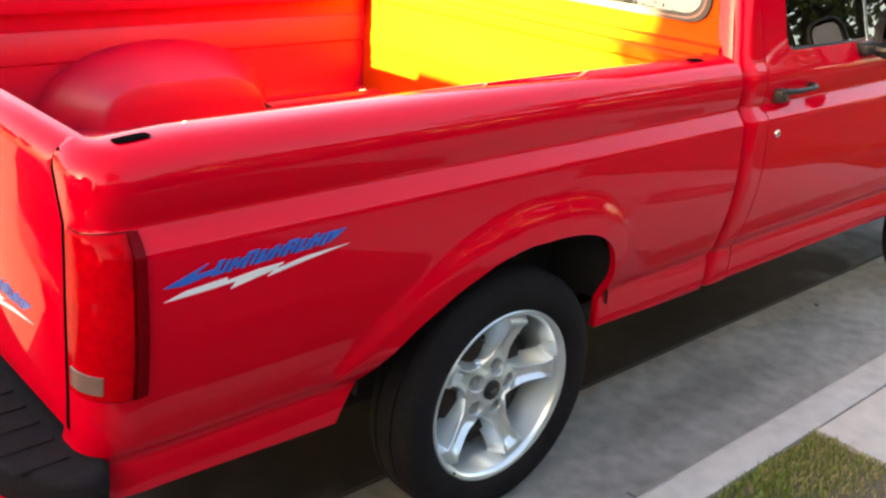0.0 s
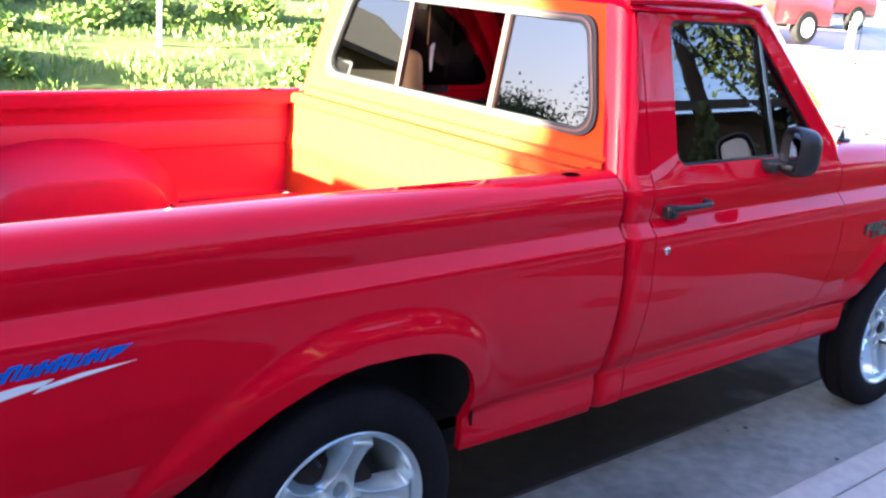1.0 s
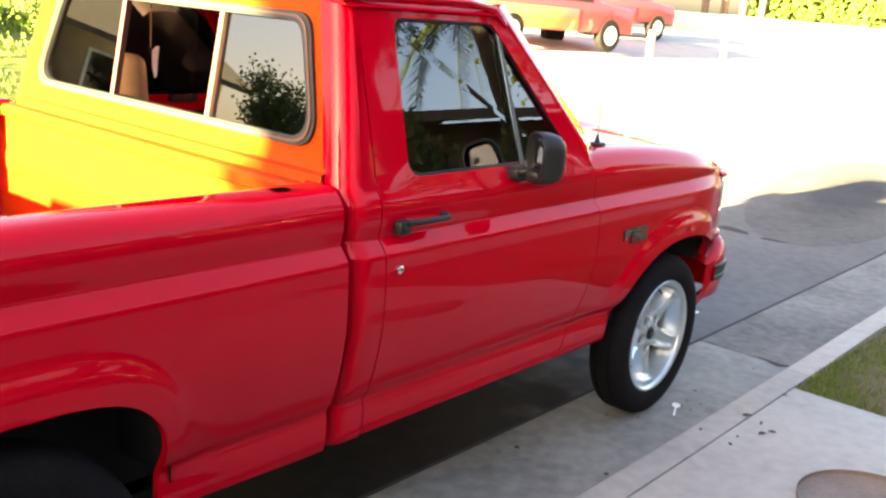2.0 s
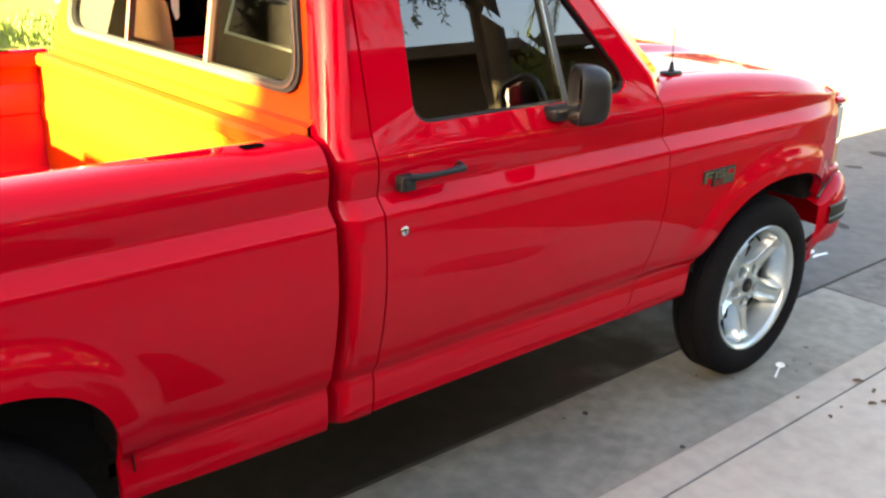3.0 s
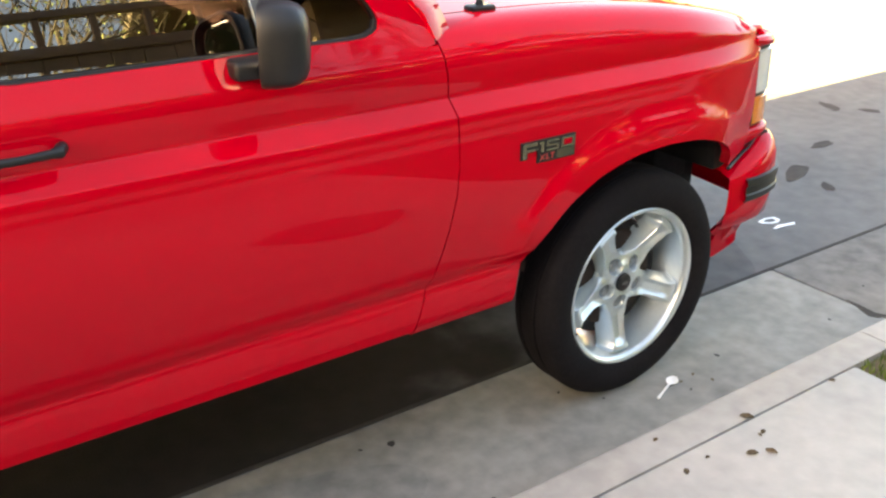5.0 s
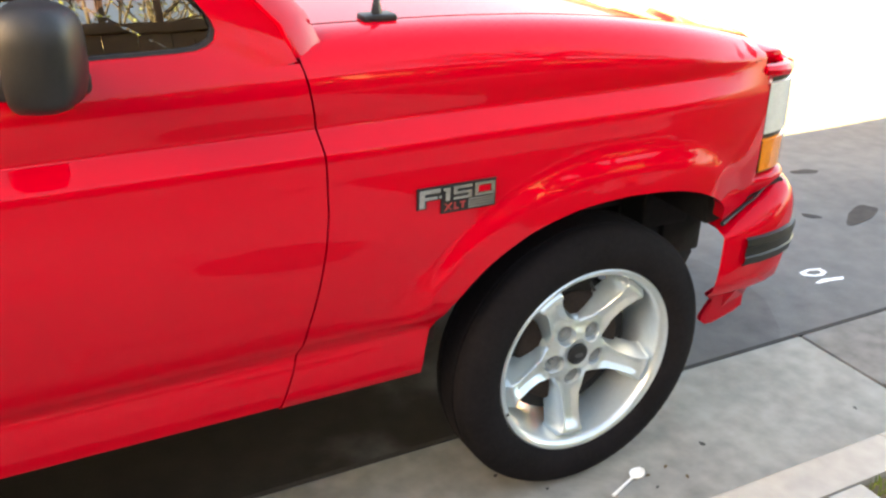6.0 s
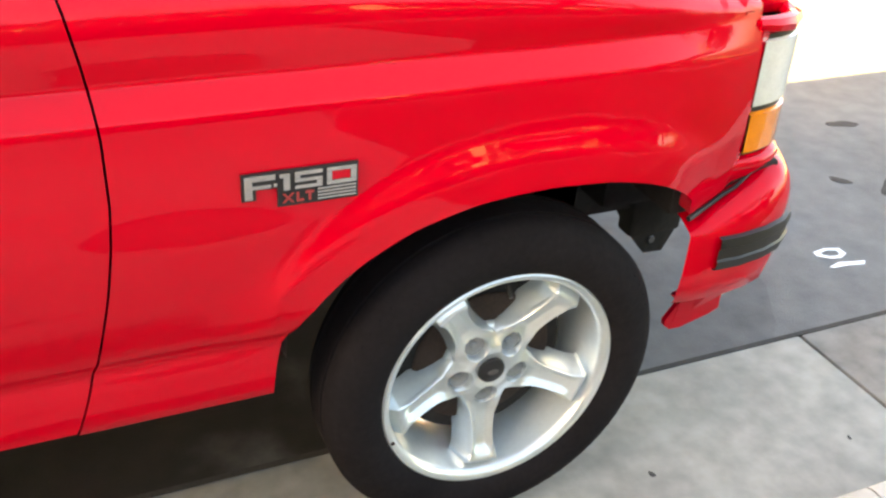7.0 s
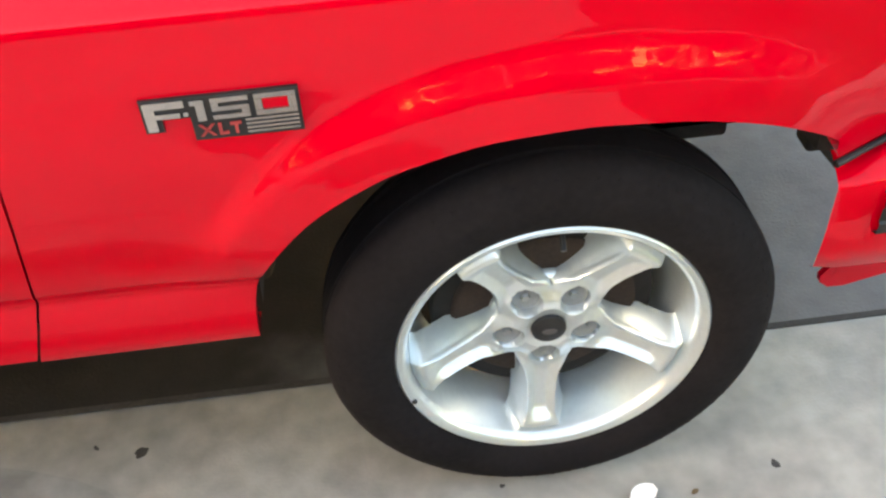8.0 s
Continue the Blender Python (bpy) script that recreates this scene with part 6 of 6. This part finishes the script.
for i in range(34):
    x, y = rng.uniform(-1.0, 8.0), rng.uniform(7.7, 11.0) if i % 3 else rng.uniform(11.0, 13.5)
    bush((x, y, bank(y) - 0.05), rng.uniform(0.45, 1.0), rng.uniform(0.18, 0.45), 1100, 100 + i, GRASS if i % 3 else LEAF, leaf=0.075, label="weedy green clump on the bank")


def boundary_wall():
    w = tagged(part("boundary_wall", rbox(-6, 17.5, 17.0, 17.2, 1.0, 3.4, 0.02), STUCCO), "long pale stucco wall behind the bank", "wall", kind="structure")
    part("wall_cap", rbox(-6.02, 17.52, 16.96, 17.24, 3.4, 3.48, 0.02), WHITEP, w)
    return w


boundary_wall()
for i in range(9):
    bush((2.5 + 1.6 * i + rng.uniform(-0.5, 0.5), 16.3, bank(16.3)), rng.uniform(0.3, 0.6), rng.uniform(0.4, 1.1), 420, 140 + i, LEAF, leaf=0.11, label="dark shrub against the pale wall")
p = thing("sign_post", "thin white post on the bank", "post", (3.9, 9.0, bank(9.0)))
mesh("pole", *tube([(0, 0, -0.3), (0, 0, 2.6)], 0.03, 10), WHITEP, p)


def carport_house(x0, y0, lx, ly, h, name, label, wallmat, z0=0.6, ridge="x"):
    e = thing(name, label, "house", (x0, y0, z0))
    t = 0.2
    part("wall", rbox(0, lx, 0, t, -0.6, h, 0.01), wallmat, e)
    part("wall", rbox(0, lx, ly - t, ly, -0.6, h, 0.01), wallmat, e)
    part("wall", rbox(0, t, t + 0.002, ly - t - 0.002, -0.6, h, 0.01), wallmat, e)
    part("wall", rbox(lx - t, lx, t + 0.002, ly - t - 0.002, -0.6, h, 0.01), wallmat, e)
    o, rh = 0.6, 1.5
    V = [(-o, -o, h), (lx + o, -o, h), (lx + o, ly + o, h), (-o, ly + o, h), (-o, ly / 2, h + rh), (lx + o, ly / 2, h + rh)]
    V += [(a, b, c - 0.15) for a, b, c in V]
    F = [(0, 1, 5, 4), (2, 3, 4, 5), (7, 6, 10, 11), (9, 8, 11, 10), (0, 6, 7, 1), (2, 8, 9, 3), (0, 4, 10, 6), (4, 3, 9, 10), (1, 7, 11, 5), (5, 11, 8, 2)]
    mesh("roof", V, F, SHINGLE, e, smooth=False)
    return e


def add_opening(house, x0, x1, z0, z1, y, out, door_=False):
    part("window_frame" if not door_ else "door", rbox(x0, x1, min(y, y + out * 0.05), max(y, y + out * 0.05), z0, z1, 0.01), WHITEP if not door_ else WOODP, house)
    if not door_:
        part("window_pane", rbox(x0 + 0.07, x1 - 0.07, min(y + out * 0.045, y + out * 0.06), max(y + out * 0.045, y + out * 0.06), z0 + 0.07, z1 - 0.07, 0), TINT, house, smooth=False)


far_house = carport_house(17.6, 16.0, 12, 8, 3.0, "house", "pale single-storey house beyond the bank", STUCCO2, 1.2)
add_opening(far_house, 1.0, 2.2, 0.9, 2.1, 0.0, -1)
add_opening(far_house, 4.0, 6.4, 0.1, 2.3, 0.0, -1, True)
add_opening(far_house, 8.0, 10.0, 0.9, 2.1, 0.0, -1)


def parked_car(name, at, turn, label, upper, lower, length=4.6, height=1.75, pick=False):
    e = thing(name, label, "car", at)
    e.rotation_euler = (0, 0, radians(turn))
    hl, w = length / 2, 0.92
    if not pick:
        side = [(-hl, 0.42), (-hl + 0.04, 0.95), (-hl + 0.10, 1.02), (-hl + 0.30, height - 0.05), (-hl + 0.5, height), (0.55, height), (0.72, height - 0.05), (1.25, 1.10), (hl - 0.1, 1.0), (hl, 0.85), (hl, 0.42)]
    else:
        side = [(-hl, 0.5), (-hl, 1.05), (-0.35, 1.07), (-0.30, height - 0.05), (-0.15, height), (0.6, height), (0.75, height - 0.06), (1.2, 1.12), (hl - 0.1, 1.02), (hl, 0.85), (hl, 0.5)]
    def slab_(pts, y0, y1, material, nm, label=""):
        V, F = plate(pts, lambda u, v, d: (u, y0 + d, v), y1 - y0)
        bm = bmesh.new()
        me = bpy.data.meshes.new("t")
        me.from_pydata(V, [], F)
        bm.from_mesh(me)
        bmesh.ops.recalc_face_normals(bm, faces=bm.faces)
        bmesh.ops.bevel(bm, geom=bm.edges[:], offset=0.03, segments=2, profile=0.5, affect='EDGES')
        return part(nm, bm, material, e, label)
    slab_(side, -w, w, upper, "body")
    slab_([(-hl - 0.01, 0.44), (-hl - 0.01, 0.92), (hl * 0.2, 0.92), (hl * 0.2, 0.44)], -w - 0.02, w + 0.02, lower, "side_panel")
    slab_([(-hl + 0.28, 1.06), (-hl + 0.42, height - 0.10), (-0.2, height - 0.10), (-0.2, 1.06)] if not pick else [(-0.22, 1.12), (-0.2, height - 0.1), (0.1, height - 0.1), (0.1, 1.12)], -w - 0.008, w + 0.008, SEAL, "side_window")
    slab_([(-0.1, 1.06), (-0.1, height - 0.10), (0.55, height - 0.10), (1.0, 1.06)] if not pick else [(0.16, 1.12), (0.16, height - 0.1), (0.6, height - 0.1), (0.95, 1.12)], -w - 0.008, w + 0.008, SEAL, "side_window")
    for x in (-hl + 0.85, hl - 0.85):
        for s in (-1, 1):
            V, F = lathe([(0.0, -0.11), (0.20, -0.11), (0.22, -0.12), (0.36, -0.10), (0.37, 0.0), (0.36, 0.10), (0.0, 0.10)], 32)
            wv = mesh("wheel", [(a + x, b * (1 if s < 0 else -1) + s * (w - 0.07), c + 0.37) for a, b, c in V], F, RUBBER, e)
            V, F = lathe([(0.0, -0.122), (0.16, -0.124), (0.21, -0.128), (0.22, -0.118)], 24)
            mesh("rim", [(a + x, b * (1 if s < 0 else -1) + s * (w - 0.07), c + 0.37) for a, b, c in V], F, ALLOY, wv)
    part("bumper", rbox(-hl - 0.08, -hl + 0.05, -w, w, 0.45, 0.62, 0.03), CHROME, e)
    part("bumper", rbox(hl - 0.05, hl + 0.08, -w, w, 0.45, 0.62, 0.03), CHROME, e)
    return e


parked_car("van", (17.9, 10.4, bank(10.4) + 0.03), -8, "faded red and orange van parked across the street", MAROON, ORANGE, 5.0, 1.95)
parked_car("car", (24.2, 12.5, bank(12.5) - 0.02), -8, "faded red pickup parked behind the van", MAROON, MAROON, 4.8, 1.7, True)
for x, y, h in ((19.9, 8.4, 1.0), (24.6, 8.7, 1.1)):
    p = thing("wooden_post", "weathered wooden post by the driveway", "post", (x, y, bank(y)))
    part("pole", rbox(-0.07, 0.07, -0.07, 0.07, -0.2, h, 0.015), WOODP, p)
xs = [9.0, 10.4, 11.5, 13.0, 15.0, 18.0, 21.0, 24.0, 30.0, 40.0, 60.0]
V = []
for x in xs:
    edge = interp(x, [9.0, 13.0, 18.0, 24.0, 60.0], [9.2, 11.0, 13.4, 15.0, 16.0])
    V += [(x, y, bank(y) + 0.09 if y > 7.0 else -0.003) for y in [6.98] + [7.2 + (edge - 7.2) * k / 12 for k in range(13)]]
F = [(i * 14 + j, i * 14 + j + 1, (i + 1) * 14 + j + 1, (i + 1) * 14 + j) for i in range(len(xs) - 1) for j in range(13)]
tagged(mesh("driveway", V, F, WALKC), "pale concrete lot and drive beside the street", "driveway", kind="structure")

# where the street bends away: a pale garden wall with sunlit shrubs and brown gate posts behind it
A, B = Vector((32.0, 19.6, 0)), Vector((52.0, 6.9, 0))
along = (B - A).normalized()
wall = part("boundary_wall", rbox(0, (B - A).length, 0, 0.2, -1.2, 1.25, 0.02), STUCCO2)
wall.matrix_basis = pose(A.x, A.y, 0.75, 0, 0, math.degrees(math.atan2(along.y, along.x)))
tagged(wall, "low pale garden wall at the bend of the street", "wall", kind="structure")
part("wall_cap", rbox(-0.02, (B - A).length + 0.02, -0.04, 0.24, 1.25, 1.32, 0.02), WHITEP, wall)
for i in range(10):
    q = A + along * (11.0 + 1.55 * i) + Vector((along.y, -along.x, 0)) * -1.4
    bush((q.x, q.y, bank(q.y)), 1.35, 3.2 + 0.7 * ((i * 5) % 3) / 2, 1500, 260 + i, GRASS, leaf=0.24, label="sunlit green shrub above the garden wall")
for i in range(4):
    q = A + along * (7.4 + 0.95 * i) + Vector((along.y, -along.x, 0)) * -0.6
    p = thing("wooden_post", "brown weathered gate post behind the garden wall", "post", (q.x, q.y, bank(q.y)))
    part("pole", rbox(-0.12, 0.12, -0.12, 0.12, -0.2, 3.4, 0.02), BROWNWALL, p)

# ---- behind the walk: houses and trees that the windows mirror, and that shade the kerb ----
near_house = carport_house(5.9, -15.5, 8.6, 7.5, 3.5, "house", "brown weathered single-storey house behind the verge", BROWNWALL, 0.35)
add_opening(near_house, 0.8, 2.2, 0.9, 2.1, 7.5, 1)
add_opening(near_house, 3.0, 4.0, 0.0, 2.1, 7.5, 1, True)
add_opening(near_house, 5.2, 8.0, 0.0, 2.2, 7.5, 1, True)


def carport():
    """Boarded lower wall with an open band of posts and louvres below its top beam."""
    c = thing("carport", "dark timber carport with an open band below its top beam", "carport", (-3.0, -7.7, 0.2))
    for i in range(27):
        part("board", rbox(0.3 * i, 0.3 * i + 0.292, -0.02, 0.02 + 0.004 * (i % 2), 0.0, 3.2, 0.004, 1), BROWNWALL, c)
    part("beam", rbox(-0.05, 8.1, -0.06, 0.06, 3.202, 3.30, 0.008), BROWNWALL, c)
    part("beam", rbox(-0.05, 8.1, -0.05, 0.05, 3.56, 3.63, 0.008), BROWNWALL, c)
    for i in range(17):
        part("post", rbox(0.5 * i, 0.5 * i + 0.06, -0.03, 0.03, 3.3, 3.56, 0.004), BROWNWALL, c)
    for i in range(15):
        part("louvre", move(rbox(-0.02, 0.02, -0.30, 0.30, 3.32, 3.43, 0.004, 1), pose(0.55 + 0.52 * i, -0.75, 0, 0, 0, -38)), WOODP, c, "sunlit plank of the back rail")
    for x in (0.0, 4.0, 8.0):
        part("back_post", rbox(x, x + 0.1, -0.85, -0.75, 0.0, 3.43, 0.006), BROWNWALL, c)
    part("back_rail", rbox(-0.05, 8.1, -0.83, -0.77, 3.26, 3.32, 0.006), BROWNWALL, c)


carport()
tree((-13.0, -3.27, 0.1), 7.0, 2.0, 2.9, 3000, 31, "dense leafy street tree behind the parked truck", 0.26, fill=30000, mid=3.6, tall=2.9)
tree((-18.5, -3.3, 0.2), 8.0, 2.4, 2.7, 3000, 32, "dense leafy street tree behind the parked truck", 0.26, fill=20000, mid=4.0, tall=2.9)
# unseen tree, added to shade the trees and house further along
tree((-3.4, -6.9, 0.3), 7.0, 3.4, 2.1, 1500, 39, "dense leafy tree added beside the carport for shade", 0.24, fill=10000, mid=6.1, tall=1.6)
weeping_tree((6.9, -6.6, 0.2), 41)
palm((11.5, -7.6, 0.3), 5.6, 43)
tree((5.2, -11.2, 0.3), 5.0, 3.9, 3.3, 1500, 38, "nearly bare tree behind the carport", 0.07, deep=5, lean=(-0.10, 0.0))
tree((15.5, -8.0, 0.3), 7.0, 2.8, 2.6, 3500, 35, "leafy tree in front of the house", 0.16)
parked_car("car", (-4.45, -0.30, 0.0), 0, "dull red car parked close behind the truck", MAROON, MAROON, 4.6, 1.74)
# mirrored in the cab's rear window: a dark-roofed house and trees further back across the street
back_house = carport_house(-13.4, 18.5, 9, 6, 2.4, "house", "brown house across the street behind the truck", BROWNWALL, 1.25)
add_opening(back_house, 2.0, 4.0, 0.8, 2.0, 0.0, -1)
for k, (x, y, h, n) in enumerate(((-12.6, 15.0, 4.0, 5000), (-14.2, 14.2, 3.9, 7000), (-16.6, 13.4, 4.8, 7000))):
    tree((x, y, bank(y)), h, h * 0.34, 1.35 if k == 0 else 2.2, n, 51 + k, "leafy garden tree across the street", 0.10)
for i in range(5):
    bush((-22 + 2.2 * i, -5.6 - 0.4 * (i % 2), 0.12), 1.2, 2.2, 1500, 170 + i, LEAF, leaf=0.14, label="tall hedge shrub beside the street")
# unseen hedge, added to block low sky light from the bed side
for i in range(4):
    bush((-7.2 + 2.0 * i, -5.0 - 0.25 * (i % 2), 0.12), 1.35, 3.3, 4200, 190 + i, LEAF, leaf=0.16, label="tall dense hedge shrub added beside the pavement to block low sky")
# unseen shrubs, added to keep the low sun off kerb and pavement
for x, y in ((-8.2, -2.1), (-10.2, -1.85), (-11.8, -2.3), (-9.3, -3.3)):
    bush((x, y, 0.12), 1.5, 3.6, 6800, 230 + int(-x), LEAF, leaf=0.16, label="tall dense shrub added on the verge for shade")
# added hedge cuts low sky light; straw shrubs give warm glints in the paint
for i in range(8):
    bush((0.9 + 1.25 * i, -6.25 - 0.2 * (i % 2), 0.12), 1.2, 2.1, 2600, 240 + i, DRYGRASS if i % 2 else LEAF, leaf=0.15, label="low hedge shrub added before the house for shade and warm reflections")
for k, (x, y, h, r) in enumerate(((8.2, -7.0, 3.9, 0.8), (9.15, -7.05, 3.2, 0.9), (10.15, -6.9, 3.5, 0.9), (11.2, -6.7, 2.9, 0.8))):
    bush((x, y, 0.15), r, h, 3600, 280 + k, LEAF, leaf=0.13, label="tall dark shrub before the house")
